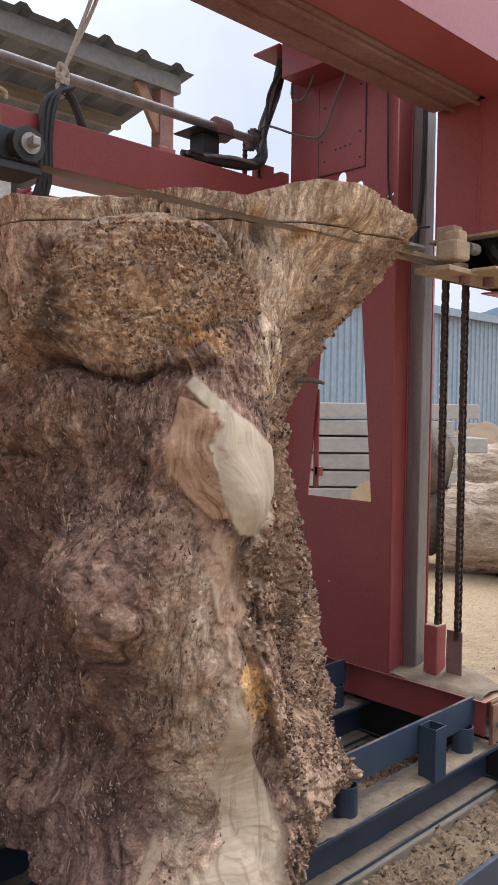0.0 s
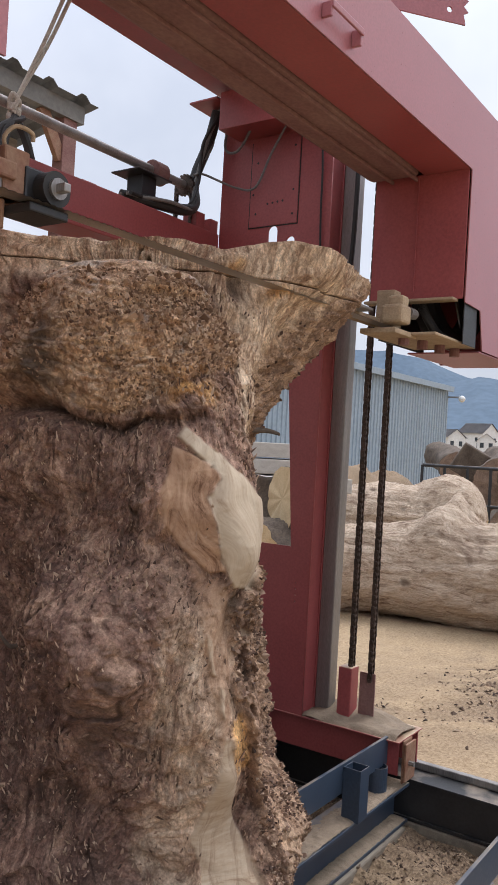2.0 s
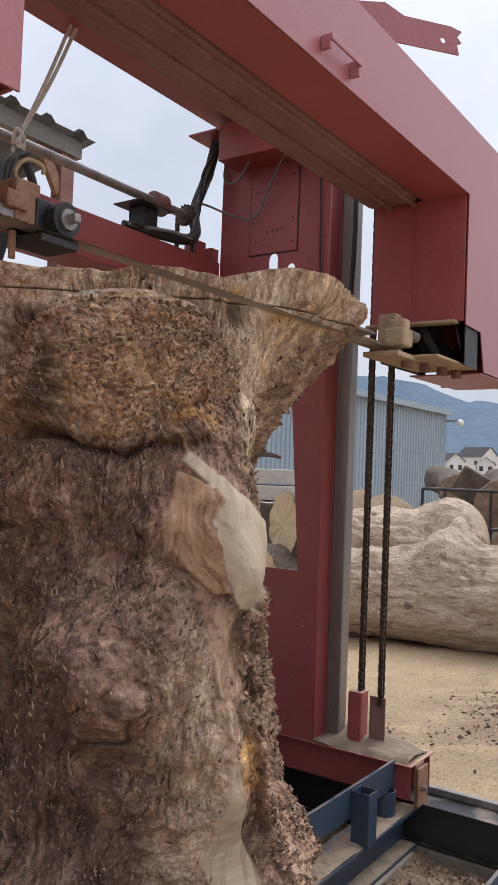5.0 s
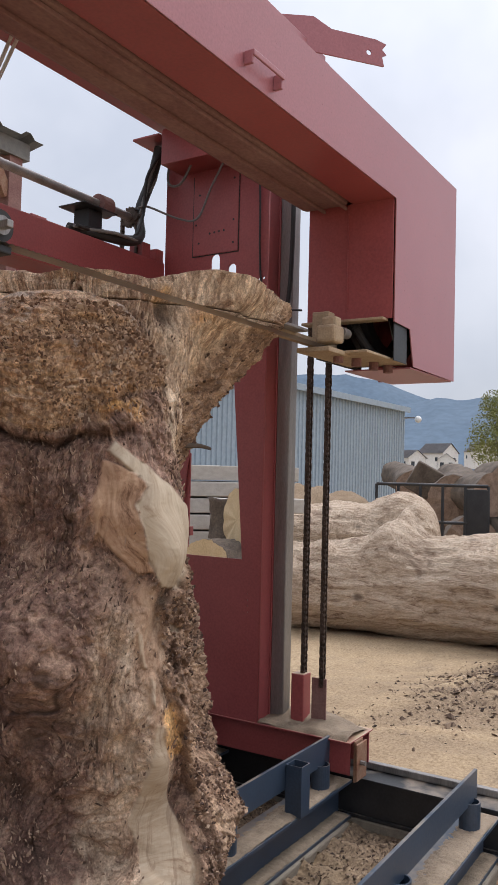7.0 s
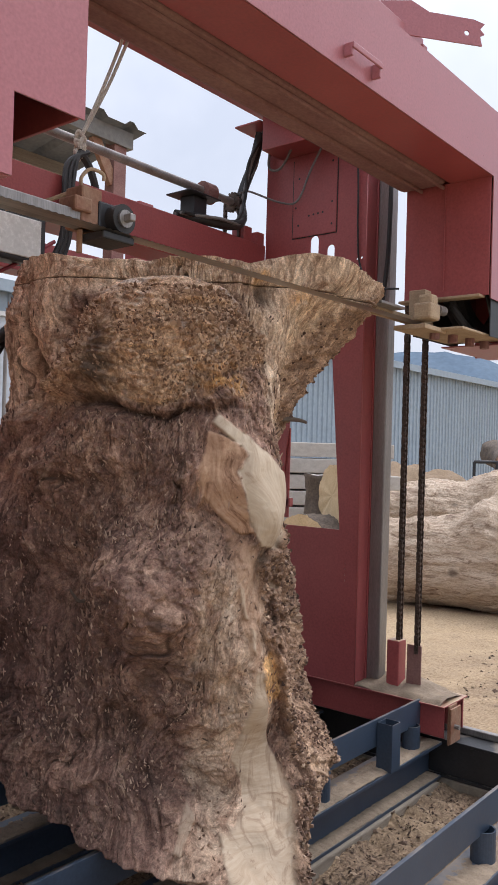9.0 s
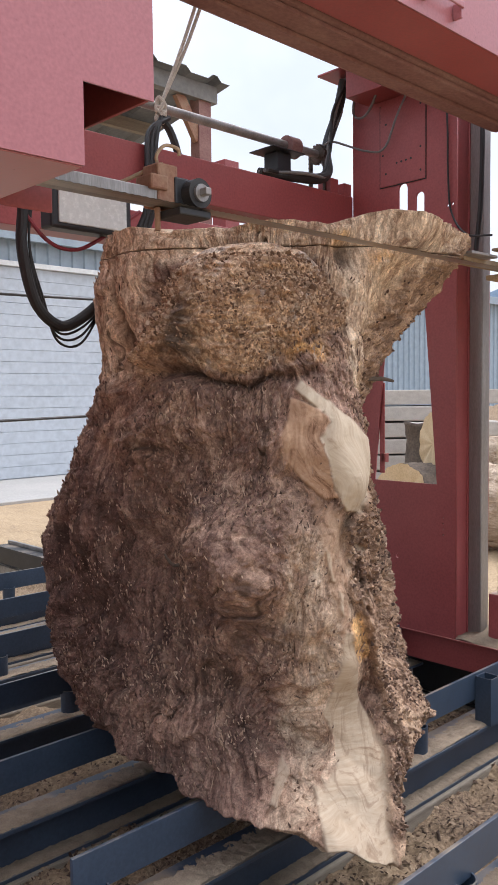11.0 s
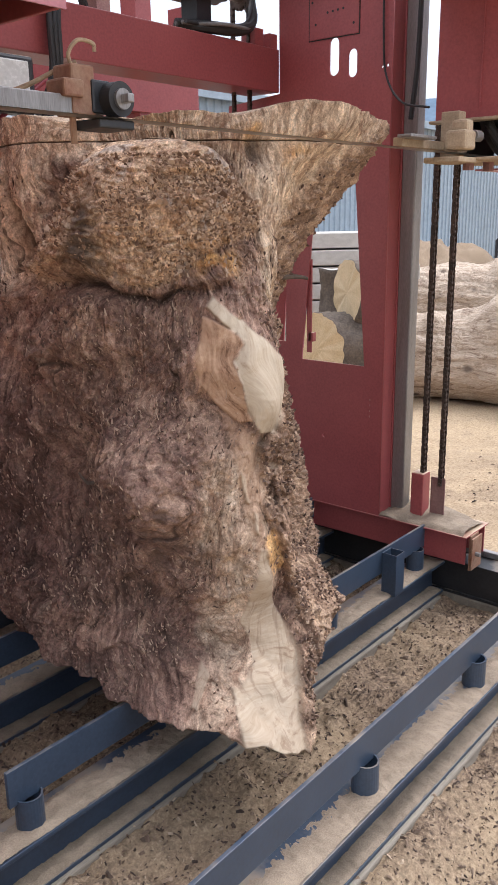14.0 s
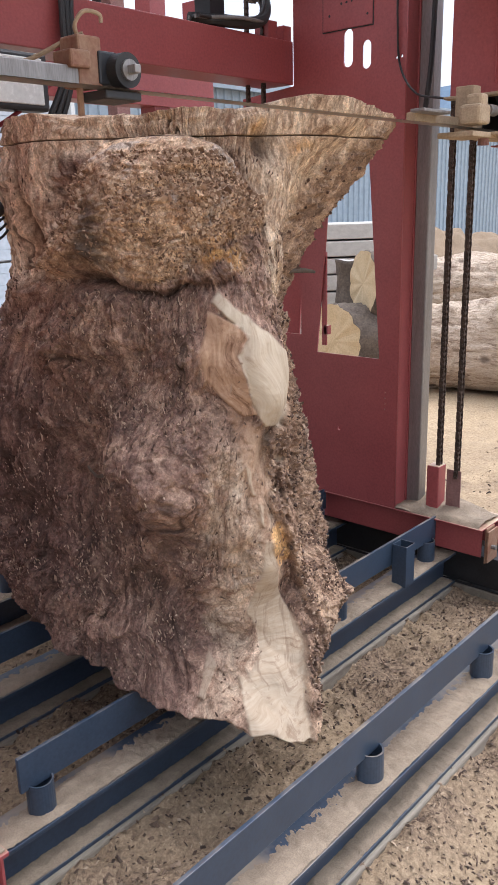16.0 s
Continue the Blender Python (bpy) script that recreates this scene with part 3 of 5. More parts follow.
# ---- the metal shed ----
def make_shed():
    y0, x0, x1, top = 15.5, -12.0, 39.0, 5.1
    dx0, dx1, dz = 3.6, 11.4, 4.45
    th = thing("metal_shed", (13, y0, 0), "long blue-grey corrugated metal shed with a white door", "shed")

    def ribbed(xa, xb, za, zb):
        bm = bmesh.new()
        n = max(1, round((xb - xa) / 0.30))
        prof = []
        for i in range(n):
            b = xa + (xb - xa) * i / n
            s = (xb - xa) / n
            prof += [(b, 0), (b + 0.60 * s, 0), (b + 0.68 * s, -0.045), (b + 0.92 * s, -0.045)]
        prof.append((xb, 0))
        lo = [bm.verts.new((u, y0 + w, za)) for u, w in prof]
        hi = [bm.verts.new((u, y0 + w, zb)) for u, w in prof]
        for i in range(len(prof) - 1):
            bm.faces.new((lo[i], lo[i + 1], hi[i + 1], hi[i]))
        return bm

    part("wall", ribbed(x0, dx0, 0, top), M["siding"], th)
    part("wall", ribbed(dx1, x1, 0, top), M["siding"], th)
    part("wall", ribbed(dx0, dx1, dz, top), M["siding"], th)
    part("side_wall", box((x1 - 0.12, y0 + 0.01, 0), (x1, y0 + 16, top), 0), M["siding"], th)
    part("roof", boxes(((x0, y0 - 0.22, top), (x1 + 0.2, y0 + 16, top + 0.10)), ((x0, y0 - 0.26, top - 0.14), (x1 + 0.2, y0 - 0.16, top + 0.12))), M["siding"], th)
    door = part("door", box((dx0, y0 + 0.06, 0.03), (dx1, y0 + 0.1, dz), 0), M["door"], th, "white sectional door with ribbed panels")
    for k in range(18):
        z = 0.05 + k * (dz - 0.06) / 18
        part("panel", box((dx0 + 0.02, y0 + 0.03, z), (dx1 - 0.02, y0 + 0.06, z + (dz - 0.06) / 18 - 0.007), 0.003), M["door"], door)
    part("door_frame", boxes(((dx0 - 0.1, y0 - 0.06, 0), (dx0, y0 + 0.12, dz)), ((dx1, y0 - 0.06, 0), (dx1 + 0.1, y0 + 0.12, dz)), ((dx0 - 0.1, y0 - 0.06, dz), (dx1 + 0.1, y0 + 0.12, dz + 0.1))), M["trimwhite"], th)
    lampb = boxes(((x1 - 0.05, y0 - 0.7, top - 0.45), (x1 + 0.02, y0, top - 0.38)))
    arm = part("wall_lamp", lampb, M["steel"], th, "small white yard lamp on a steel arm")
    bm = bmesh.new()
    bmesh.ops.create_uvsphere(bm, u_segments=16, v_segments=10, radius=0.17, matrix=pose(x1, y0 - 0.75, top - 0.5))
    part("globe", bm, M["trimwhite"], arm, smooth=True)


make_shed()


# ---- logs ----
def make_log(name, a, b, r0, r1, label, seed=0.0, mat="oldlog", lump=0.18, rows=110, cols=72, lumps=(), category="log", group="", rounded=False, end=""):
    """A lying log from a to b with uneven girth; lumps: (place along, angle, width, height)."""
    a, b = Vector(a), Vector(b)
    ln = (b - a).length
    q = frame_of(a, b)
    t = np.linspace(0, 1, rows)
    th = np.linspace(0, 2 * np.pi, cols, endpoint=False)
    T, A = np.meshgrid(t, th, indexing="ij")
    T, A = T.ravel(), A.ravel()
    R = r0 + (r1 - r0) * T
    P = np.stack([R * np.cos(A), R * np.sin(A), T * ln], 1)
    R = R * (1 + lump * fbm(P * 1.1 + seed, 3) + 0.10 * fbm(P * np.array([4, 4, 0.9]) + seed, 3)) + 0.035 * r0 * 2 * ridged(P * np.array([7, 7, 1.2]) + seed, 4) + 0.015 * ridged(P * 9 + seed, 3)
    for tt, aa, w, h in lumps:
        d = np.angle(np.exp(1j * (A - radians(aa))))
        R += h * np.exp(-((T - tt) * ln / w) ** 2 - (d * r0 / w) ** 2)
    if rounded:
        R = R * np.sqrt(np.clip(1 - np.clip((T - 0.9) / 0.1, 0, 1) ** 2, 0.02, 1))
    bend = 0.10 * np.sin(T * 5 + seed)
    L = np.stack([R * np.cos(A) + bend, R * np.sin(A), T * ln + 0.06 * pnoise(P * 6 + seed)], 1)
    Q = np.array(q)
    W = L @ Q.T
    me = grid_mesh(name, W, rows, cols, wrap=True)
    bm = bmesh.new()
    bm.from_mesh(me)
    allv = list(bm.verts)
    for row, flip in ((0, True), (rows - 1, False)):
        ring = [allv[row * cols + k] for k in range(cols)]
        c = bm.verts.new(sum((v.co for v in ring), Vector()) / cols)
        for k in range(cols):
            f = (ring[k], ring[(k + 1) % cols], c)
            bm.faces.new(f[::-1] if flip else f).material_index = 1
    bm.to_mesh(me)
    bm.free()
    me.materials.append(M[mat])
    me.materials.append(M[end] if end else M["freshwood"] if mat != "barklog" else M["timber"])
    ob = new(name, me)
    ob.location = a
    return tagged(ob, label, category, group)


make_log("fallen_log", (7.75, 4.75, 0.44), (8.9, 0.1, 0.66), 0.44, 0.54, "thick bleached log lying on the sandy yard", 1.0, lumps=((0.27, 120, 0.22, 0.2), (0.31, 80, 0.17, 0.30), (0.80, 160, 0.4, 0.25), (0.62, 200, 0.3, 0.2), (0.12, 120, 0.12, 0.12)), group="yard logs", rows=240, cols=140)
make_log("fallen_log", (10.9, 7.6, 0.55), (11.7, 4.2, 0.72), 0.50, 0.58, "bleached log with a knotty root end", 4.0, lumps=((0.83, 100, 0.3, 0.12), (0.9, 220, 0.3, 0.2), (0.92, 40, 0.25, 0.15)), group="yard logs", rows=200, cols=120, rounded=True)


# ---- the stump ----
ANG = np.arange(0, 360, 30)
LEV = np.array([0.38, 0.65, 0.95, 1.25, 1.5, 1.8, 2.1, 2.36])
RAD = np.array([
    (0.45, 0.50, 0.57, 0.79, 0.93, 0.81, 0.75, 0.86, 0.99, 0.20, 0.51, 0.33),
    (0.47, 0.52, 0.62, 0.86, 1.00, 0.78, 0.68, 0.64, 0.69, 0.59, 0.38, 0.42),
    (0.43, 0.49, 0.58, 0.86, 1.04, 0.70, 0.60, 0.67, 0.73, 0.20, 0.31, 0.34),
    (0.36, 0.44, 0.55, 0.81, 0.99, 0.73, 0.51, 0.85, 0.69, 0.20, 0.28, 0.32),
    (0.26, 0.36, 0.50, 0.73, 0.87, 0.64, 0.57, 0.55, 0.74, 0.24, 0.28, 0.20),
    (0.28, 0.36, 0.45, 0.65, 0.76, 0.56, 0.56, 0.49, 0.57, 0.34, 0.22, 0.29),
    (0.51, 0.43, 0.40, 0.58, 0.76, 0.63, 0.33, 0.26, 0.29, 0.37, 0.34, 0.54),
    (0.67, 0.42, 0.40, 0.51, 0.69, 0.61, 0.32, 0.27, 0.27, 0.32, 0.57, 0.71)])
CX, CY = 1.8, 2.1
KERF = 2.272


def cubic_weights(x, knots, wrap=0):
    """Catmull-Rom places and weights for x among even or uneven knots."""
    n = len(knots)
    if wrap:
        step = wrap / n
        i = np.floor(x / step).astype(int)
        t = x / step - i
        idx = [(i + k) % n for k in (-1, 0, 1, 2)]
    else:
        i = np.clip(np.searchsorted(knots, x, "right") - 1, 0, n - 2)
        t = np.clip((x - knots[i]) / (knots[i + 1] - knots[i]), 0, 1)
        idx = [np.clip(i + k, 0, n - 1) for k in (-1, 0, 1, 2)]
    w = [(-t + 2 * t ** 2 - t ** 3) / 2, (2 - 5 * t ** 2 + 3 * t ** 3) / 2, (t + 4 * t ** 2 - 3 * t ** 3) / 2, (-t ** 2 + t ** 3) / 2]
    return idx, w


def stump_radius(deg, z):
    ia, wa = cubic_weights(deg % 360, ANG, 360)
    iz, wz = cubic_weights(z, LEV)
    r = 0
    for a, u in zip(ia, wa):
        for b, v in zip(iz, wz):
            r = r + RAD[b, a] * u * v
    return r


def stump_form(cols_front=800, cols_back=120, levels=640):
    """The stump's skin: places, angles, heights and the masks of its surfaces."""
    deg = np.concatenate([np.linspace(112, 334, cols_front, endpoint=False), np.linspace(334, 472, cols_back, endpoint=False)])
    zs = np.concatenate([np.linspace(0.38, KERF - 0.0035, levels), [KERF - 0.0009, KERF + 0.0009], np.linspace(KERF + 0.0035, 2.36, 32)])
    rows, cols = len(zs), len(deg)
    Z, D = np.meshgrid(zs, deg, indexing="ij")
    Z, D = Z.ravel(), D.ravel() % 360
    A = np.radians(D)
    R = stump_radius(D, Z)

    def blob(d0, z0, wd, wz, power=2):
        dd = (np.abs((D - d0 + 180) % 360 - 180) / wd) ** power
        return np.exp(-dd - (np.abs(Z - z0) / wz) ** power)

    base = np.stack([R * np.cos(A), R * np.sin(A), Z], 1)
    warp = np.stack([fbm(base * 3 + 40, 3), fbm(base * 3 + 60, 3), fbm(base * 3 + 80, 3)], 1)
    # broad forms
    R = R + (0.05 * fbm(base * 2.3 + 3, 3) + 0.04 * fbm(base * np.array([6, 6, 3.0]) + 7, 3)) * smoothstep(2.05, 1.75, Z) + 0.02 * fbm(base * 4 + 7, 3)
    R = R + 0.03 * blob(246, 0.62, 11, 0.12) + 0.03 * blob(266, 0.60, 12, 0.10) + 0.03 * blob(262, 1.0, 12, 0.10) - 0.04 * blob(268, 0.80, 14, 0.05)
    R = R - 0.06 * blob(147, 1.95, 5, 0.22) - 0.12 * blob(133, 1.12, 4.5, 0.16) - 0.05 * blob(127, 0.80, 3, 0.1)
    R = R - 0.04 * blob(205, 0.79, 7, 0.06) - 0.03 * blob(152, 1.25, 8, 0.3)
    R = R + 0.045 * blob(212, 1.62, 12, 0.10) - 0.05 * blob(254, 1.72, 5, 0.3)
    R = R + 0.05 * blob(283, 2.225, 7, 0.05) - 0.06 * blob(266, 2.235, 6, 0.05) + 0.02 * blob(298, 2.1, 3, 0.2) + 0.05 * blob(288, 2.36, 16, 0.07)
    # the burl: a dome that stands out over the shoulder
    cb, rb, hb, zb = 0.235, 0.312, 0.285, 1.99
    da = np.radians((D - 194 + 180) % 360 - 180)
    lump = 1 + 0.13 * fbm(base * 4.5 + 90, 3)
    k = 1 - ((Z - zb) / (hb * lump)) ** 2
    rr = rb * lump * np.sqrt(np.clip(k, 0, 1))
    dist = rr ** 2 - (cb * np.sin(da)) ** 2
    dome = np.where((k > 0) & (dist > 0) & (np.abs(da) < 1.5), cb * np.cos(da) + np.sqrt(np.clip(dist, 0, 9)), 0)
    burl = smoothstep(-0.03, 0.01, dome - R)
    R = np.maximum(R, dome)
    # rim of crumbs beside the burl, and the knob
    rim = np.exp(-(((D - 170) / 17) ** 2) - ((Z - 1.90 - 0.0035 * (D - 170)) / 0.085) ** 2)
    burl_mask = np.clip(burl + 0.9 * rim, 0, 1)
    R = R + 0.075 * rim * (1 + 0.5 * fbm(base * 9 + 33, 3))
    dk = np.hypot((D - 168.5) * 0.0113, Z - 1.62)
    R = R + 0.055 * np.exp(-(dk / 0.06) ** 2) - 0.05 * np.exp(-(dk / 0.02) ** 2)
    # masks
    wob = 4 * fbm(base * 4 + 2, 3) + 2.0 * fbm(base * 14 + 5, 3)
    wz = 0.10 * fbm(base * 5 + 11, 3)
    x_, z_ = (D + 0.22 * wob) * 0.0125, Z + 0.012 * fbm(base * 16 + 71, 3)

    def region(outline, edge=0.005):
        """1 inside an outline of (angle, height) corners, fading over its edge."""
        inside, near = np.zeros(len(Z), bool), np.full(len(Z), 9.0)
        q = [(a * 0.0125, b) for a, b in outline]
        for (xa, za), (xb, zb_) in zip(q, q[1:] + q[:1]):
            if za != zb_:
                inside ^= ((za > z_) != (zb_ > z_)) & (x_ < xa + (z_ - za) * (xb - xa) / (zb_ - za))
            u = np.clip(((x_ - xa) * (xb - xa) + (z_ - za) * (zb_ - za)) / ((xb - xa) ** 2 + (zb_ - za) ** 2), 0, 1)
            near = np.minimum(near, np.hypot(x_ - xa - u * (xb - xa), z_ - za - u * (zb_ - za)))
        return smoothstep(-edge, edge, np.where(inside, near, -near))

    pale = region([(236.4, 1.03), (237.7, 1.02), (238.7, .96), (241.6, .83), (245.2, .73), (247.5, .62), (246, .54), (243.4, .47), (242.3, .36), (228.6, .36), (229.7, .42), (229.2, .53), (232.3, .55), (235, .58), (235.4, .66), (232.8, .74), (234.5, .82)])
    sliver = np.maximum(region([(232.8, 1.275), (234.2, 1.26), (235.1, 1.17), (234.4, 1.17)], 0.003), region([(235.5, 1.15), (236.6, 1.13), (236.5, 1.07), (235.7, 1.09)], 0.003))
    flap = np.maximum(region([(222, .57), (224.2, .55), (222.8, .50), (222, .46), (220.4, .47), (221, .52)]), region([(240.6, 1.275), (244, 1.265), (246.5, 1.24), (243, 1.235)], 0.004))
    pale = np.maximum(pale, np.maximum(0.85 * sliver, 0.7 * flap))
    white = region([(226.6, 1.76), (229.2, 1.79), (233.2, 1.74), (238.5, 1.68), (243.4, 1.64), (247.4, 1.59), (248.5, 1.50), (248, 1.43), (243, 1.37), (238.5, 1.38), (236.3, 1.42), (234.5, 1.48), (232.3, 1.61), (235, 1.66), (231, 1.71), (228.3, 1.74)])
    smoothw = region([(225.2, 1.73), (231, 1.71), (235, 1.66), (232.3, 1.61), (234.5, 1.48), (236.3, 1.42), (233, 1.41), (228.3, 1.47), (224.3, 1.53), (223, 1.61), (224.8, 1.67)])
    strip = region([(229.7, 1.44), (237.7, 1.37), (239.5, 1.23), (237.6, 1.06), (235.7, 1.0), (234.6, 1.12), (232.2, 1.26)], 0.012)
    smoothw = np.maximum(smoothw, 0.6 * strip) * (1 - white)
    amber = region([(237.7, 1.05), (240.8, 1.06), (243.4, .98), (246, .90), (240.3, .91), (238.5, .96)], 0.008)
    tan = smoothstep(246, 256, D + 1.5 * wob) * smoothstep(345, 335, D) * smoothstep(1.25, 1.45, Z + wz)
    tan = np.maximum(tan, smoothstep(166, 156, D + 2 * wob) * smoothstep(1.72, 1.86, Z + wz))
    tan = np.maximum(tan, 0.9 * smoothstep(2.20, 2.25, Z + wz * 0.2) * (1 - burl))
    tan = np.maximum(tan, 0.55 * smoothstep(219, 228, D + 2 * wob) * smoothstep(246, 240, D + wob) * smoothstep(1.45, 1.25, Z))
    tan = tan * (1 - burl)
    edge = np.interp(Z, [.38, .47, .54, .67, .78, .9, 1.06, 1.13, 1.23, 1.33, 1.42], [242.5, 244, 247, 250, 249, 246, 240.5, 239, 239.5, 239, 246])
    bark = smoothstep(-0.4, 1.2, D + 0.5 * wob - edge) * smoothstep(335, 325, D) * smoothstep(1.52, 1.40, Z + wz)
    bark = np.maximum(bark, 0.9 * smoothstep(306, 318, D + wob + (2.3 - Z) * 40))
    orange = np.clip(blob(231, 1.90, 8, 0.06) * 1.2 + 0.9 * blob(282, 2.225, 6, 0.035) + 0.8 * blob(264, 2.31, 5, 0.05), 0, 1) * smoothstep(-0.25, 0.15, fbm(base * 9 + 13, 3)) + 0.8 * amber
    # Dark spots; those over the carved hollows paint in the hollows' shade.
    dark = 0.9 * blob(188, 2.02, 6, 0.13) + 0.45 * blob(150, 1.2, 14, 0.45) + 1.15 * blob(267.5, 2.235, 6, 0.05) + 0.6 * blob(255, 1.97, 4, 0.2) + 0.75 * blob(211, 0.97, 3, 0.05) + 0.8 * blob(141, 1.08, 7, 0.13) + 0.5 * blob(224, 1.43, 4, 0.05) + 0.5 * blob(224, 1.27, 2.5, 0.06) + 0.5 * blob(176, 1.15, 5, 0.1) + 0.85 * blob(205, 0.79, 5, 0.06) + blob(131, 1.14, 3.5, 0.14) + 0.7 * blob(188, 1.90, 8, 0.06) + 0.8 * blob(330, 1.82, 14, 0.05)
    # relief
    run = A * 0.62 + 0.10 * warp[:, 0] + 0.05 * np.sin(Z * 4 + A * 3)
    flow = np.stack([run * 17, 0.8 * warp[:, 1], Z * 2.2 + 0.8 * warp[:, 2]], 1)
    fib = ridged(flow, 4)
    fib2 = ridged(flow * np.array([2.6, 2.6, 2.0]) + 5, 3)
    gran = ridged(base * 30 + 2 * warp, 4)
    chunk = ridged(base * 11 + 1.6 * warp + 3, 4)
    soft = np.clip(np.maximum(np.maximum(pale, white), 0.8 * smoothw), 0, 1)
    barky = np.clip(bark, 0, 1)
    plain = np.clip(1 - burl_mask - barky, 0, 1)
    boss = ridged(base * 5.5 + 1.2 * warp + 21, 3)
    rough = plain * (0.009 * fib + 0.006 * fib2 + 0.010 * chunk + 0.006 * boss) * (1 - 0.45 * tan) * (0.45 + 0.55 * smoothstep(0.40, 0.62, Z)) + burl_mask * (0.012 * gran + 0.018 * chunk + 0.016 * boss) + barky * (0.024 * chunk + 0.014 * gran + 0.018 * boss + 0.010 * fib)
    folds = fbm(np.stack([base[:, 0] * 3.5, base[:, 1] * 3.5, Z * 7], 1) + 1.2 * warp + 51, 4)
    rough = rough - 0.012 + plain * 0.032 * folds
    R = R + (1 - soft) * rough + soft * (0.003 * fib + 0.0015 * smoothstep(0.0, 0.15, fbm(base * np.array([9, 9, 16]), 3)))
    R = R + 0.012 * pale + 0.020 * np.maximum(white, smoothw) + 0.010 * np.maximum(white, smoothw) * fbm(base * 7, 3)
    grit = fbm(base * 62 + 1.5 * warp, 3, 0.62)
    shred = ridged(np.stack([run * 70, 2 * warp[:, 1], Z * 9], 1), 3)
    sleek = np.clip(tan * (1 - barky) * (1 - burl_mask), 0, 1)
    layer = 5.0 * fbm(np.stack([run * 6, 0.6 * warp[:, 1], Z * 3.2], 1) + 61, 5, 0.6)
    ledge = (np.floor(layer) + smoothstep(0.86, 1.0, layer - np.floor(layer))) / 5.0
    R = R + plain * (1 - 0.6 * sleek) * 0.040 * ledge * (1 - soft)
    R = R + ((0.0050 + 0.0040 * np.clip(burl_mask + barky, 0, 1)) * grit + 0.0035 * plain * (shred - 0.6)) * (1 - 0.85 * soft) * (1 - 0.6 * sleek)
    R = R + 0.012 * flap + 0.006 * sliver
    # Tint for the painted shading, from the same noise that shapes the surface.
    relief_shade = plain * (0.25 * fib + 0.3 * fib2 + 0.6 * chunk + 0.2 * boss) + burl_mask * (0.6 * gran + 0.5 * chunk) + barky * (0.9 * chunk + 0.4 * gran)
    relief_shade = np.clip(0.5 + (0.40 * (relief_shade - 0.40) + 0.22 * (0.4 + burl_mask + barky) * grit + 0.15 * plain * (shred - 0.6)) * (1 - soft), 0, 1)
    split = smoothstep(0.030, 0.008, np.abs(pnoise(np.stack([run * 16, 0.4 * warp[:, 1], Z * 2.6], 1) + 14))) * smoothstep(0.05, 0.25, fbm(np.stack([run * 9, 0 * Z, Z * 5], 1) + 29, 3)) * (1 - burl_mask) * (1 - soft)
    cr = np.stack([base[:, 0] * 4, base[:, 1] * 4, Z * 0.7], 1) + 0.5 * warp
    crack_and_shade = smoothstep(0.012, 0.0, np.abs(pnoise(cr * np.array([2, 2, 0.5]) + 4))) * smoothstep(0.10, 0.3, fbm(base * 3 + 9, 2)) * (1 - burl_mask) * (1 - soft)
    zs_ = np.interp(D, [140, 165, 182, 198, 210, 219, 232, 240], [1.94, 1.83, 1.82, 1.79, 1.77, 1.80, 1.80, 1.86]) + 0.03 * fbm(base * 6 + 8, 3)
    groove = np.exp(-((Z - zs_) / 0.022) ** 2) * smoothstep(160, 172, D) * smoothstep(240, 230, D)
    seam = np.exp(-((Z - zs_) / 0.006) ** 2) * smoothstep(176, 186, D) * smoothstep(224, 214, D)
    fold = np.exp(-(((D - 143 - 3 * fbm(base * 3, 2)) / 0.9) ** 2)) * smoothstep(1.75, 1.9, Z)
    R = R - 0.012 * split - 0.02 * crack_and_shade - 0.055 * groove - 0.02 * seam - 0.03 * fold
    # Besides real cracks, the seam, fold and hollows get their shade as colour.
    crack_and_shade = np.maximum(np.maximum(np.maximum(crack_and_shade * 0.8, 0.75 * split), 0.6 * seam), np.maximum(0.7 * fold, np.clip(dark, 0, 1) * 0.8 * smoothstep(-0.3, 0.2, fbm(base * 8 + 3, 3))))
    crack_and_shade = np.maximum(crack_and_shade, np.clip(0.9 * blob(266.5, 2.235, 5, 0.05) * smoothstep(-0.7, -0.1, fbm(base * 14 + 6, 3)), 0, 0.85))
    # the saw's cut
    inside = np.abs(Z - KERF) < 0.002
    R = R - 0.02 * inside
    # Shade inside the cut, put into the colour.
    crack_and_shade = np.maximum(crack_and_shade, 0.75 * inside)
    # foot: hangs free towards one side, rests on the bars
    zfoot = np.interp(D, [0, 60, 112, 130, 150, 180, 210, 225, 240, 262, 300, 360], [0.475, 0.475, 0.56, 0.545, 0.52, 0.485, 0.47, 0.44, 0.36, 0.38, 0.47, 0.475])
    Zp = Z + (zfoot - 0.38 + 0.05 * fbm(base * np.array([6, 6, 0]) + 31, 3)) * smoothstep(0.95, 0.38, Z)
    Zp = Zp + smoothstep(2.30, 2.36, Z) * (0.04 * fbm(base * np.array([4, 4, 0]) + 21, 4) + 0.035 * blob(285, 2.36, 14, 0.1))
    R = R * (1 - 0.10 * smoothstep(0.42, 0.38, Z))
    V = np.stack([CX + R * np.cos(A), CY + R * np.sin(A), Zp], 1)
    masks = dict(pale=pale, white=white, smoothwood=smoothw, tan=tan, bark=bark, burl=burl_mask, orange=orange, crack_and_shade=crack_and_shade, relief_shade=relief_shade, low_dark=smoothstep(226, 205, D + wob) * smoothstep(1.62, 1.25, Z + wz) * smoothstep(-0.45, 0.1, fbm(base * 2.2 + 44, 3)))
    return V, rows, cols, A, D, Z, soft, barky, masks, np.stack([run, 0.4 * R, Zp], 1)


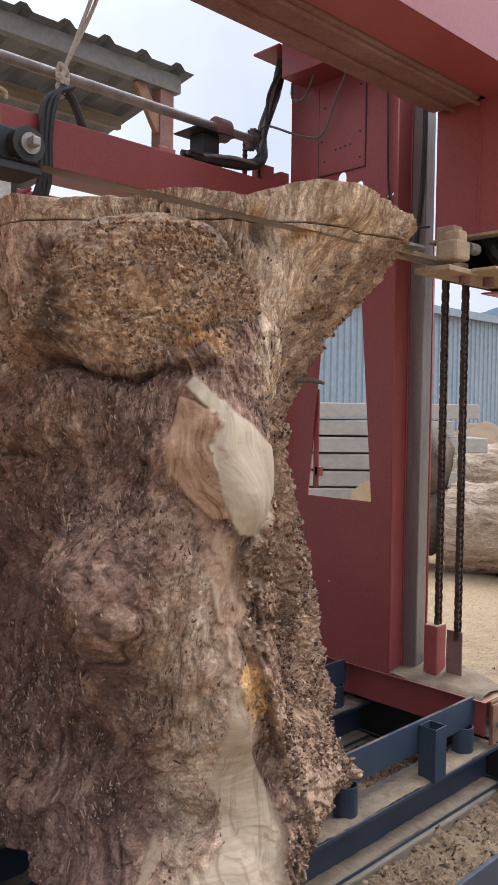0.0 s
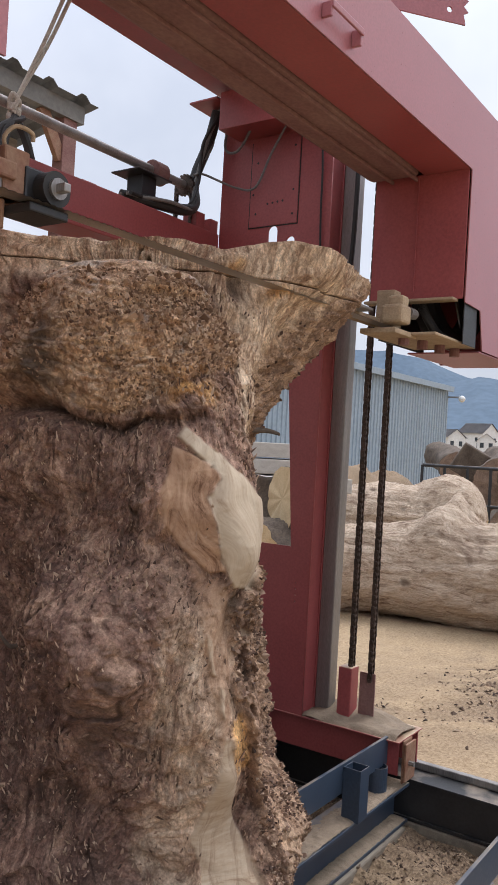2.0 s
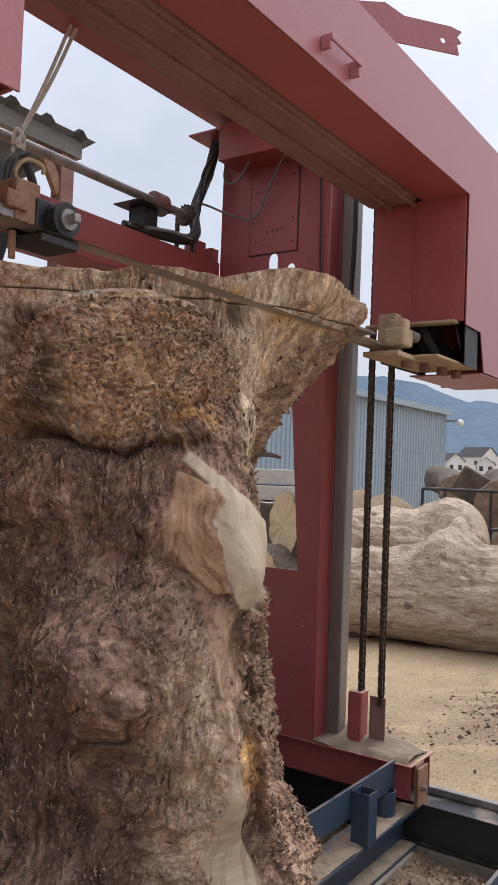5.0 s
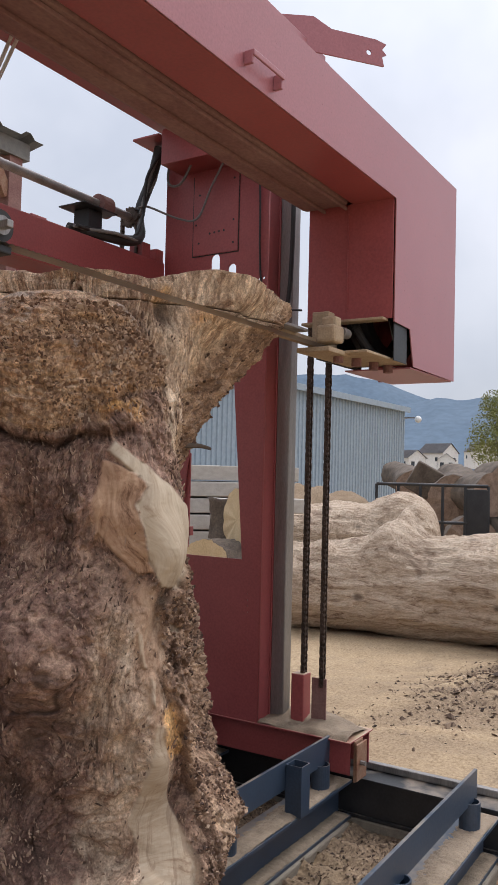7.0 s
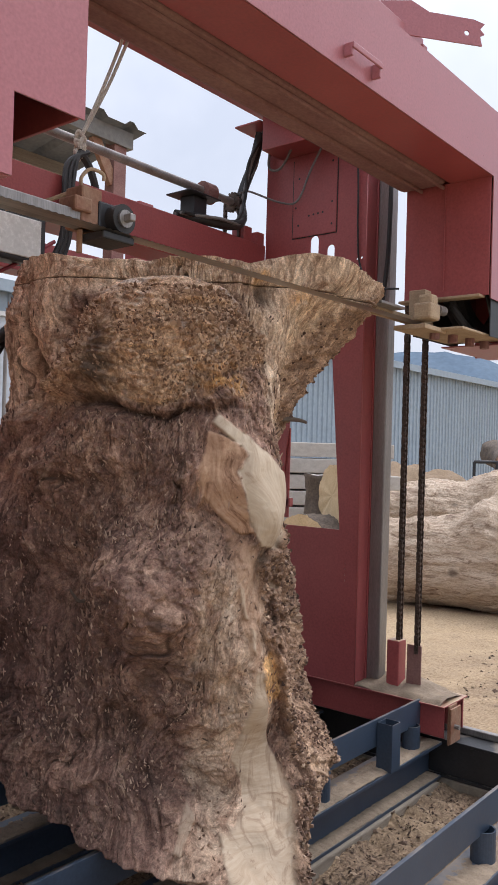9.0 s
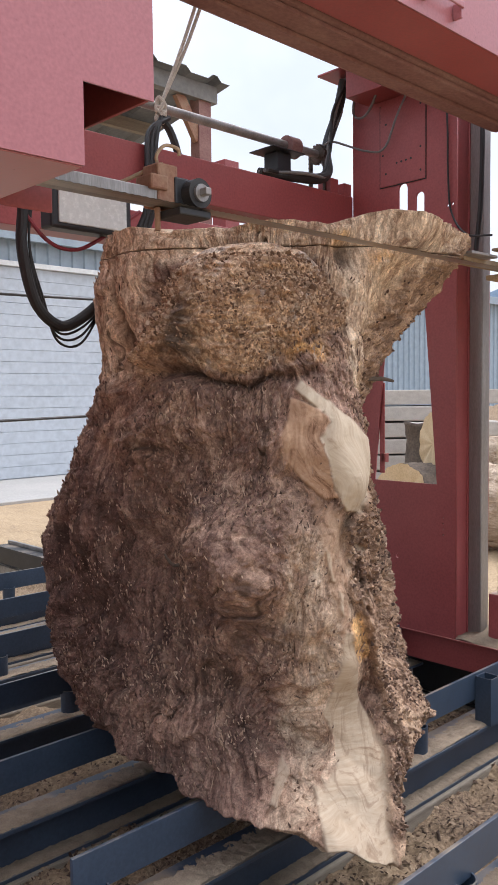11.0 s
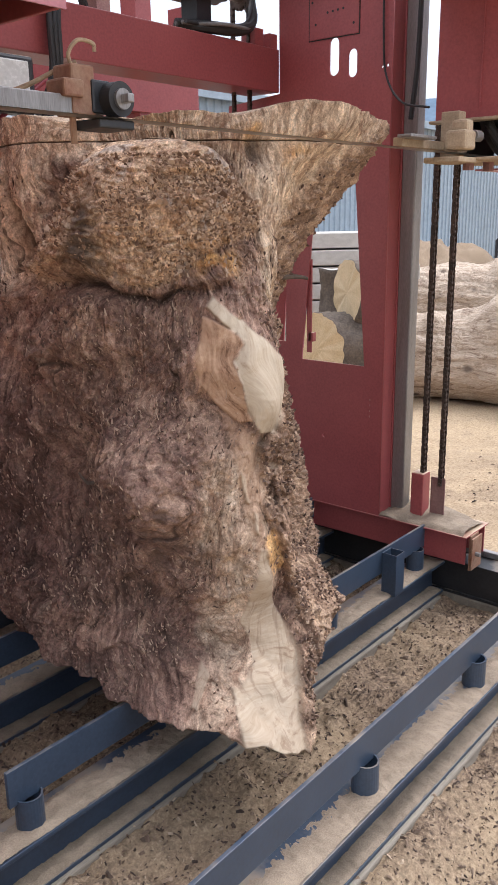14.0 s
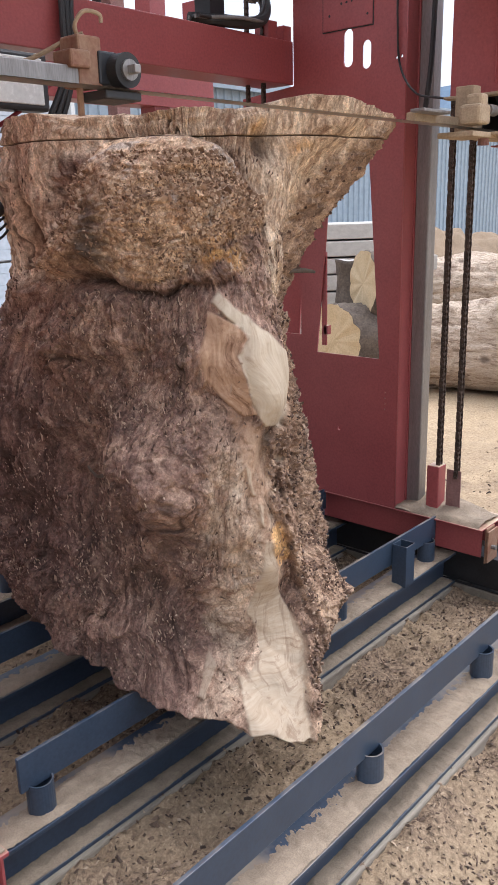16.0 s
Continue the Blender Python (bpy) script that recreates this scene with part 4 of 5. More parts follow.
def make_stump():
    V, rows, cols, A, D, Z, soft, barky, masks, grain = stump_form()
    burl_mask = masks["burl"]
    ringsT, ringsB = [], []
    for f in (0.93, 0.8, 0.6, 0.4, 0.2, 0.02):
        last = V[-cols:].copy()
        last[:, :2] = (CX, CY) + (last[:, :2] - (CX, CY)) * f
        last[:, 2] = 2.355 + (last[:, 2] - 2.355) * f + 0.012 * pnoise(last * 7)
        ringsT.append(last)
    for f in (0.02, 0.4, 0.8):
        first = V[:cols].copy()
        first[:, :2] = (CX, CY) + (first[:, :2] - (CX, CY)) * f
        first[:, 2] = 0.5 + (first[:, 2] - 0.5) * f
        ringsB.append(first)
    off = np.array((CX, CY, 0.4))
    me = grid_mesh("tree_stump", np.concatenate(ringsB + [V] + ringsT) - off, rows + 9, cols, wrap=True)
    nb, nt_ = 3 * cols, 6 * cols
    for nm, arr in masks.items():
        topv = {"tan": 0.9, "relief_shade": 0.5}.get(nm, 0.0)
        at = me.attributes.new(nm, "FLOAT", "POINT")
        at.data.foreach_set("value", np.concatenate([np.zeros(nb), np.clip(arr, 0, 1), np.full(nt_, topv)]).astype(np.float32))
    grain = np.concatenate([np.tile(grain[:cols], (3, 1)), grain, np.tile(grain[-cols:], (6, 1))])
    me.attributes.new("grain", "FLOAT_VECTOR", "POINT").data.foreach_set("vector", grain.astype(np.float32).ravel())
    me.materials.append(M["stump"])
    ob = new("tree_stump", me)
    ob.location = off
    tagged(ob, "huge gnarled stump with a burl and pale bare wood", "stump")
    # torn splinters that stand off the surface
    rng = np.random.RandomState(5)
    weight = (1 - soft) * ((D > 114) & (D < 332)) * (Z > 0.42) * (Z < 2.22) * (0.5 + barky + 0.9 * burl_mask) * (1 - 0.7 * masks["tan"] * (1 - burl_mask)) * smoothstep(-0.35, 0.35, fbm(V * 6, 3))
    n = 26000
    pick = rng.choice(len(Z), n, replace=False, p=weight / weight.sum())
    a, crumb = A[pick], (np.maximum(burl_mask, barky)[pick] > 0.4)
    out = np.stack([np.cos(a), np.sin(a), 0.3 * rng.normal(size=n)], 1)
    side = np.stack([-np.sin(a), np.cos(a), 0 * a], 1)
    lean = rng.normal(0, 1, n) * np.where(crumb, 1.2, 0.4)
    way = side * np.sin(lean)[:, None] + np.array([0, 0, 1]) * np.cos(lean)[:, None]
    across = np.cross(out, way)
    ln = (np.where(crumb, rng.gamma(2.5, 0.0018, n), rng.gamma(2.0, 0.0048, n)) + 0.003)[:, None]
    w = np.where(crumb, 0.55 * ln[:, 0], 0.0012 + 0.0034 * rng.rand(n) ** 2)[:, None]
    lift = np.where(crumb, 0.7 * ln[:, 0], rng.uniform(0.0015, 0.006, n))[:, None]
    p = V[pick] - off - out * 0.002
    vs = np.stack([p - across * w, p + across * w, p + way * ln * 0.55 + across * w * 0.8 + out * lift, p + way * ln * 0.55 - across * w * 0.8 + out * lift, p + way * ln + out * lift * rng.uniform(0.2, 1.6, (n, 1)), p + way * ln * 0.6 - out * 0.002], 1).reshape(-1, 3)
    b = 6 * np.arange(n)[:, None, None]
    fs = (b + np.array([(0, 1, 2), (0, 2, 3), (3, 2, 4), (1, 5, 2), (0, 3, 5), (5, 4, 2), (5, 3, 4)])).reshape(-1, 3)
    vs, fs = vs.tolist(), fs.tolist()
    fm = bpy.data.meshes.new("torn_fibre")
    fm.from_pydata([tuple(v) for v in vs], [], fs)
    fm.materials.append(M["splinter"])
    fm.materials.append(M["crumb"])
    fm.polygons.foreach_set("material_index", np.repeat((burl_mask[pick] > 0.4).astype(np.int32), 7))
    fo = new("torn_fibre", fm)
    fo.parent = ob
    tagged(fo, "torn wood splinters on the stump", kind="stuff")
    for d0, z0, reach, bend, rise, r in ((318, 1.80, 0.09, 0.03, -0.01, 0.011), (262, 1.33, 0.05, 0.01, 0.0, 0.005), (188, 1.17, 0.035, -0.03, 0.04, 0.007), (276, 2.27, 0.02, -0.01, -0.08, 0.004)):
        root = Vector(V[np.argmin(np.abs((D - d0 + 180) % 360 - 180) * 0.012 + np.abs(Z - z0))])
        o_, s_ = Vector((math.cos(radians(d0)), math.sin(radians(d0)), 0)), Vector((-math.sin(radians(d0)), math.cos(radians(d0)), 0))
        pts = [root - o_ * 0.03, root + o_ * reach * 0.4 + s_ * bend * 0.2, root + o_ * reach * 0.8 + s_ * bend * 0.7 + Vector((0, 0, rise * 0.5)), root + o_ * reach + s_ * bend + Vector((0, 0, rise))]
        bm = tube(pts, r, 8, 6, r * 0.5)
        for v in bm.verts:
            v.co -= Vector(off)
        tm = bpy.data.meshes.new("twig")
        bm.to_mesh(tm)
        bm.free()
        tm.materials.append(M["barklog"])
        to = new("twig", tm)
        to.parent = ob


make_stump()


# ---- the saw bed ----
def make_bed():
    y = 1.79
    base = (1.6, y, 0.0)
    th = thing("bed_beam", base, "dark blue steel bed beam with pipe stubs and a flat bar", "steel beam", "beams of the saw bed")
    x0, x1 = -0.9, 3.24
    part("i_beam", boxes(((x0, y - 0.075, 0.235), (x1, y + 0.075, 0.25)), ((x0, y - 0.006, 0.085), (x1, y + 0.006, 0.235)), ((x0, y - 0.075, 0.07), (x1, y + 0.075, 0.085)), bevel=0.002), M["blue"], th)
    part("packing_timber", box((x0 + 0.1, y - 0.09, -0.06), (x1 - 0.05, y + 0.08, 0.069), 0.008), M["timber"], th)
    n, m = 760, 18
    u = np.linspace(x0 + 0.02, x1 - 0.02, n)
    w = np.linspace(-0.07, 0.07, m)
    U, W = np.meshgrid(u, w)
    p = np.stack([U.ravel(), W.ravel(), 0 * U.ravel()], 1)
    h = 0.2495 + np.maximum(-0.004, 0.0075 + 0.010 * fbm(p * np.array([2, 9, 1]), 4) + 0.007 * fbm(p * 34, 3) + 0.004 * fbm(p * 110, 2) - 0.007 * (p[:, 1] / 0.07) - 0.010 * (np.abs(p[:, 1]) / 0.07) ** 4)
    for lvl, tag in ((0.0, "sawdust"), (-0.165, "sawdust")):
        me = grid_mesh("sawdust", np.stack([U.ravel() - base[0], W.ravel() * (1 if lvl == 0 else 1.05), h + lvl], 1), m, n)
        me.materials.append(M["sawdust"])
        o = new("sawdust", me)
        o.parent = th
    for x in (-0.11, 0.68, 1.47, 2.26, 3.05):
        part("pipe_stub", cyl((x, y, 0.25), (x, y, 0.362), 0.044, 28, hole=0.038), M["blue"], th)
    part("flat_bar", box((-0.75 + 1.36, y - 0.007, 0.35), (3.13, y + 0.007, 0.472), 0.002), M["blue"], th, "flat steel bar set on edge")
    bm = boxes(
        ((2.70, y - 0.088, 0.25), (2.778, y - 0.084, 0.462)), ((2.70, y - 0.014, 0.25), (2.778, y - 0.010, 0.462)),
        ((2.70, y - 0.084, 0.25), (2.704, y - 0.014, 0.462)), ((2.774, y - 0.084, 0.25), (2.778, y - 0.014, 0.462)), bevel=0.001)
    part("box_post", bm, M["blue"], th, "upright square steel tube")
    for k, yy in enumerate((1.085, 2.495, 3.20, 3.905, 4.61, 5.315)):
        other = copy_thing(th, Matrix.Translation((1.6 - (0.0 if k else 0.02), yy, 0)))
        if k == 0:   # the outermost beam has no upright tube
            for o in [c for c in other.children if c.name.startswith("box_post")]:
                bpy.data.objects.remove(o)


make_bed()

th = thing("rail_beam", (3.32, 3.0, 0), "black steel rail beam dusted with sawdust", "steel beam")
part("i_beam", boxes(((3.25, -0.6, 0.245), (3.43, 7.5, 0.26)), ((3.262, -0.6, 0.085), (3.275, 7.5, 0.245)), ((3.25, -0.6, 0.07), (3.43, 7.5, 0.085)), bevel=0.002), M["black"], th)
part("rail", box((3.385, -0.6, 0.26), (3.42, 7.5, 0.295), 0.006), M["steel"], th, "worn steel rail")
part("packing_timber", box((3.25, -0.6, -0.06), (3.42, 7.5, 0.069), 0.008), M["timber"], th)


# ---- the gantry ----
def make_gantry():
    th = thing("gantry", (3.2, 2.3, 0.3), "red-painted steel saw gantry rolling on the rail", "saw gantry")
    holes = [[(2.15, 1.262), (2.555, 1.262), (2.50, 1.82), (2.46, 2.30), (2.235, 2.30)],
             [(2.66, 1.35), (2.86, 1.35), (2.82, 2.2), (2.66, 2.2)],
             slot(2.363, 2.68, 2.852, 0.058), slot(2.256, 2.662, 2.79, 0.052),
             dot(2.062, 2.694, 0.008), dot(2.09, 2.69, 0.007), dot(2.40, 0.851, 0.012)]
    holes += [dot(2.112, 1.0 + 0.03 * k, 0.005) for k in range(4)]
    out = [(2.037, 0.46), (3.05, 0.46), (3.05, 2.60), (2.70, 2.63), (2.70, 3.75), (2.037, 3.75)]
    part("side_plate", plate(out, holes, 3.114, 3.126, "x"), M["red"], th)
    part("front_plate", box((3.126, 2.037, 0.46), (3.22, 2.049, 3.75), 0.003), M["red"], th)
    part("side_plate", plate([(2.037, 0.46), (3.05, 0.46), (3.05, 2.52), (2.037, 2.52)], [[(2.10, 0.9), (2.95, 0.9), (2.85, 2.44), (2.16, 2.44)]], 3.43, 3.442, "x"), M["red"], th)
    part("bracket", boxes(((3.128, 2.50, 1.30), (3.14, 2.53, 1.80)), ((3.128, 2.49, 1.36), (3.16, 2.52, 1.41))), M["red"], th)
    cov = part("hatch", box((3.108, 2.222, 2.853), (3.1135, 2.508, 3.28), 0.002), M["red"], th, "flat hatch plate with bolt holes")
    # Thin black strips stand in for the shade in the gap round the hatch.
    part("hatch_gap_shade", boxes(((3.1105, 2.217, 2.848), (3.1138, 2.221, 3.285)), ((3.1105, 2.509, 2.848), (3.1138, 2.513, 3.285)), ((3.1105, 2.221, 2.848), (3.1138, 2.509, 2.852)), bevel=0), M["rubber"], th)
    # Solid black discs stand in for the shade inside bolt holes.
    for (yy, zz) in ((2.25, 3.24), (2.25, 3.02), (2.25, 2.9), (2.47, 3.18), (2.49, 3.02), (2.47, 2.92), (2.40, 2.965), (2.37, 2.967), (2.34, 2.969), (2.31, 2.971)):
        part("bolt_hole_shade", cyl((3.1075, yy, zz), (3.1095, yy, zz), 0.006, 10), M["rubber"], cov)
    part("guide_rail", boxes(((3.225, 1.955, 0.47), (3.30, 2.03, 3.6)), bevel=0.006), M["steel"], th, "worn vertical steel guide rail")
    part("rail_backing", boxes(((3.222, 2.031, 0.47), (3.34, 2.09, 3.6))), M["red"], th)
    # foot
    part("foot_beam", boxes(((3.145, 1.545, 0.30), (3.155, 3.6, 0.455)), ((3.155, 1.545, 0.445), (3.37, 3.6, 0.455)), ((3.36, 1.545, 0.30), (3.37, 3.6, 0.445)), ((3.11, 1.53, 0.455), (3.38, 3.62, 0.462)), bevel=0.002), M["red"], th)
    part("end_plate", boxes(((3.14, 1.505, 0.28), (3.25, 1.515, 0.45)), ((3.15, 1.52, 0.27), (3.24, 1.53, 0.46))), M["orange"], th)
    part("bolt", cyl((3.18, 1.48, 0.36), (3.18, 1.53, 0.36), 0.012, 8), M["steel"], th)
    n, m = 120, 22
    U, W = np.meshgrid(np.linspace(1.55, 2.75, n), np.linspace(3.115, 3.37, m))
    p = np.stack([W.ravel(), U.ravel(), 0 * U.ravel()], 1)
    h = 0.463 + np.maximum(-0.004, 0.014 + 0.03 * fbm(p * 6, 3) + 0.05 * np.exp(-((p[:, 1] - 1.85) / 0.16) ** 2) * smoothstep(3.12, 3.3, p[:, 0]) - 0.016 * smoothstep(3.35, 3.37, p[:, 0]) - 0.02 * smoothstep(3.135, 3.118, p[:, 0]))
    me = grid_mesh("sawdust", np.stack([W.ravel() - 3.2, U.ravel() - 2.3, h - 0.3], 1), m, n)
    me.materials.append(M["sawdust"])
    o = new("sawdust", me)
    o.parent = th
    o["label"] = "sawdust lying on the foot"
    part("chain_anchor", box((3.195, 1.825, 0.46), (3.275, 1.895, 0.715), 0.006), M["red"], th)
    part("anchor_plate", box((3.235, 1.72, 0.43), (3.243, 1.80, 0.70), 0.002), M["rust"], th)
    # lifting chains
    for yy in (1.848, 1.745):
        bm = bmesh.new()
        z, k = 0.66, 0
        while z < 3.5:
            w = 0.012 if k % 2 else 0.016
            add_box(bm, (3.24 - w, yy - 0.011, z), (3.24 - w + 0.004, yy + 0.011, z + 0.038))
            add_box(bm, (3.24 + w - 0.004, yy - 0.011, z), (3.24 + w, yy + 0.011, z + 0.038))
            add_cyl(bm, (3.22, yy, z + 0.007), (3.26, yy, z + 0.007), 0.0085, 8)
            z += 0.0265
            k += 1
        part("lift_chain", bm, M["chain"], th, "greasy steel lifting chain")
    # ties between the columns
    part("tie_beam", box((0.403, 2.70, 2.635), (3.113, 2.90, 2.84), 0.005), M["red"], th)
    part("rear_beam", boxes(((0.1, 3.55, 2.60), (3.40, 3.70, 2.78))), M["red"], th)
    for x in (2.93, 3.30):
        part("rear_post", boxes(((x, 3.56, 0.46), (x + 0.12, 3.68, 3.2))), M["red"], th)
    part("tie_block", box((2.93, 2.71, 2.84), (3.0, 2.80, 2.92)), M["red"], th)
    part("tie_block", box((3.05, 2.71, 2.84), (3.112, 2.80, 2.91)), M["red"], th)
    st = part("bearing_stand", boxes(((2.56, 2.75, 2.84), (2.66, 2.85, 3.0)), ((2.49, 2.71, 3.0), (2.73, 2.89, 3.008))), M["black"], th, "black bearing stand")
    part("bearing", cyl((2.67, 2.8, 3.055), (2.75, 2.8, 3.055), 0.055, 24), M["rust"], st)
    part("lift_shaft", cyl((0.403, 2.8, 3.06), (2.99, 2.8, 3.06), 0.022, 20), M["steel"], th, "bare steel lifting shaft")
    bm = bmesh.new()
    add_cyl(bm, (2.92, 2.8, 3.06), (2.94, 2.8, 3.06), 0.046, 24)
    for k in range(16):
        a = 2 * math.pi * k / 16
        add_cyl(bm, (2.92, 2.8 + 0.05 * math.cos(a), 3.06 + 0.05 * math.sin(a)), (2.94, 2.8 + 0.05 * math.cos(a), 3.06 + 0.05 * math.sin(a)), 0.007, 6)
    part("sprocket", bm, M["chain"], th)
    for yy in (2.748, 2.852):
        bm = bmesh.new()
        z = 0.6
        while z < 3.06:
            add_box(bm, (2.922, yy - 0.009, z), (2.926, yy + 0.009, z + 0.034))
            add_box(bm, (2.934, yy - 0.009, z), (2.938, yy + 0.009, z + 0.034))
            add_cyl(bm, (2.918, yy, z + 0.007), (2.942, yy, z + 0.007), 0.008, 6)
            z += 0.0265
        part("drive_chain", bm, M["chain"], th)
    # head of the column and top beam
    part("top_beam", boxes(((0.403, 2.30, 3.54), (3.113, 2.70, 3.80))), M["red"], th)
    part("cap_plate", boxes(((2.93, 2.62, 3.475), (3.20, 2.80, 3.487))), M["red"], th)
    part("gusset_box", boxes(((2.93, 2.08, 3.31), (3.113, 2.60, 3.50))), M["red"], th)
    # cables
    part("thick_cable", tube([(3.04, 2.70, 3.46), (3.03, 2.74, 3.30), (2.98, 2.78, 3.10), (2.92, 2.72, 2.95), (2.80, 2.69, 2.885), (2.60, 2.72, 2.872), (2.45, 2.78, 2.87)], 0.028, 12), M["rubber"], th, "thick black cable bundle")
    for k in range(4):
        d = 0.022 * (k - 1.5)
        part("cable", tube([(3.05, 2.70 + d, 3.47), (3.0 + d, 2.72, 3.28), (2.95, 2.76 + d, 3.07), (2.86 + d, 2.69, 2.91), (2.66, 2.70 - d, 2.885), (2.44, 2.74 + d, 2.872)], 0.009, 8), M["cable"] if k % 2 else M["rubber"], th)
    part("cable", tube([(3.06, 2.62, 3.48), (3.07, 2.66, 3.28), (3.05, 2.56, 3.24), (3.0, 2.44, 3.34), (2.98, 2.40, 3.46)], 0.007, 8), M["cable"], th)
    part("cable", tube([(2.92, 2.74, 3.10), (2.98, 2.72, 3.12), (3.05, 2.56, 3.05), (3.08, 2.46, 3.05), (3.06, 2.36, 3.2), (3.02, 2.22, 3.36)], 0.006, 8), M["cable"], th)
    part("cable", tube([(3.09, 2.10, 3.4), (3.10, 2.085, 3.1), (3.10, 2.08, 2.85), (3.10, 2.06, 2.65), (3.06, 1.95, 2.52), (2.95, 1.75, 2.47)], 0.005, 8), M["rubber"], th)
    part("cable", tube([(3.16, 1.93, 3.6), (3.165, 1.925, 3.1), (3.16, 1.93, 2.7), (3.15, 1.95, 2.45)], 0.012, 8), M["rubber"], th)
    # rope and hanging cables
    for d in (0, 0.03):
        part("rope", tube([(1.93 + d, 2.62, 3.54), (1.87 + d * 0.7, 2.68, 3.3), (1.805, 2.75, 3.06)], 0.008, 8), M["rope"], th, "white rope")
    bm = bmesh.new()
    for k in range(5):
        a = k * 1.3
        add_tube(bm, [(1.80 + 0.02 * math.cos(a + u), 2.75 + 0.02 * math.sin(a + u), 3.06 - 0.02 * k + 0.022 * math.sin(2 * u)) for u in (0, 1.2, 2.4, 3.6, 4.8, 6.0)], 0.010, 8, 5)
    part("knot", bm, M["rope"], th)
    for k in range(3):
        part("cable", tube([(1.80 + 0.02 * k, 2.74, 3.0), (1.73 - 0.02 * k, 2.69, 2.90), (1.69 - 0.02 * k, 2.66, 2.75), (1.68 - 0.02 * k, 2.66, 2.55), (1.60 - 0.03 * k, 2.68, 2.33), (1.52, 2.7, 2.15)], 0.012, 8), M["rubber"], th)
    part("cable", tube([(1.80, 2.75, 2.99), (1.85, 2.75, 2.95), (1.885, 2.74, 2.86), (1.91, 2.76, 2.80)], 0.018, 8), M["rubber"], th)
    part("hose", tube([(1.06, 2.64, 2.60), (1.045, 2.65, 2.44), (1.04, 2.65, 2.30), (1.09, 2.65, 2.11), (1.19, 2.65, 2.025), (1.29, 2.65, 2.055), (1.42, 2.66, 2.16), (1.5, 2.7, 2.28)], 0.022, 12), M["rubber"], th, "black ribbed hose")
    for k in range(3):
        d = 0.03 * k
        part("cable", tube([(1.08 + d * 0.4, 2.64, 2.60), (1.07, 2.65, 2.34), (1.10 + d * 0.5, 2.65, 2.14 - d * 0.5), (1.19, 2.66, 2.0 - d * 0.6), (1.30, 2.66, 2.02 - d), (1.42, 2.67, 2.13), (1.5, 2.7, 2.25)], 0.005, 8), M["rubber"], th)
    part("cable", tube([(1.0, 2.64, 2.50), (1.14, 2.65, 2.36), (1.26, 2.65, 2.33), (1.38, 2.65, 2.38), (1.60, 2.65, 2.53)], 0.008, 8), M["redcable"], th, "dark red cable")
    # work lamp below the tie
    lamp = part("work_lamp", box((1.14, 2.60, 2.40), (1.52, 2.69, 2.60), 0.012), M["black"], th, "floodlight with a frosted pane")
    part("lamp_pane", box((1.17, 2.592, 2.42), (1.49, 2.602, 2.58), 0.004), M["lamp_glass"], lamp)
    # far column
    part("side_plate", plate([(2.037, 0.46), (3.05, 0.46), (3.05, 3.75), (2.037, 3.75)], [], 0.39, 0.402, "x"), M["red"], th)
    part("front_plate", box((0.22, 2.037, 0.46), (0.389, 2.049, 3.75), 0.003), M["red"], th)
    part("foot_beam", boxes(((0.10, 1.52, 0.30), (0.11, 3.6, 0.455)), ((0.375, 1.52, 0.30), (0.385, 3.6, 0.455)), ((0.09, 1.505, 0.455), (0.395, 3.62, 0.467)), ((0.11, 1.53, 0.30), (0.375, 1.545, 0.45)), bevel=0.002), M["red"], th)
    part("sawdust_layer", box((0.095, 1.512, 0.468), (0.39, 3.6, 0.474), 0.003), M["sawdust"], th)
    return th


gantry = make_gantry()


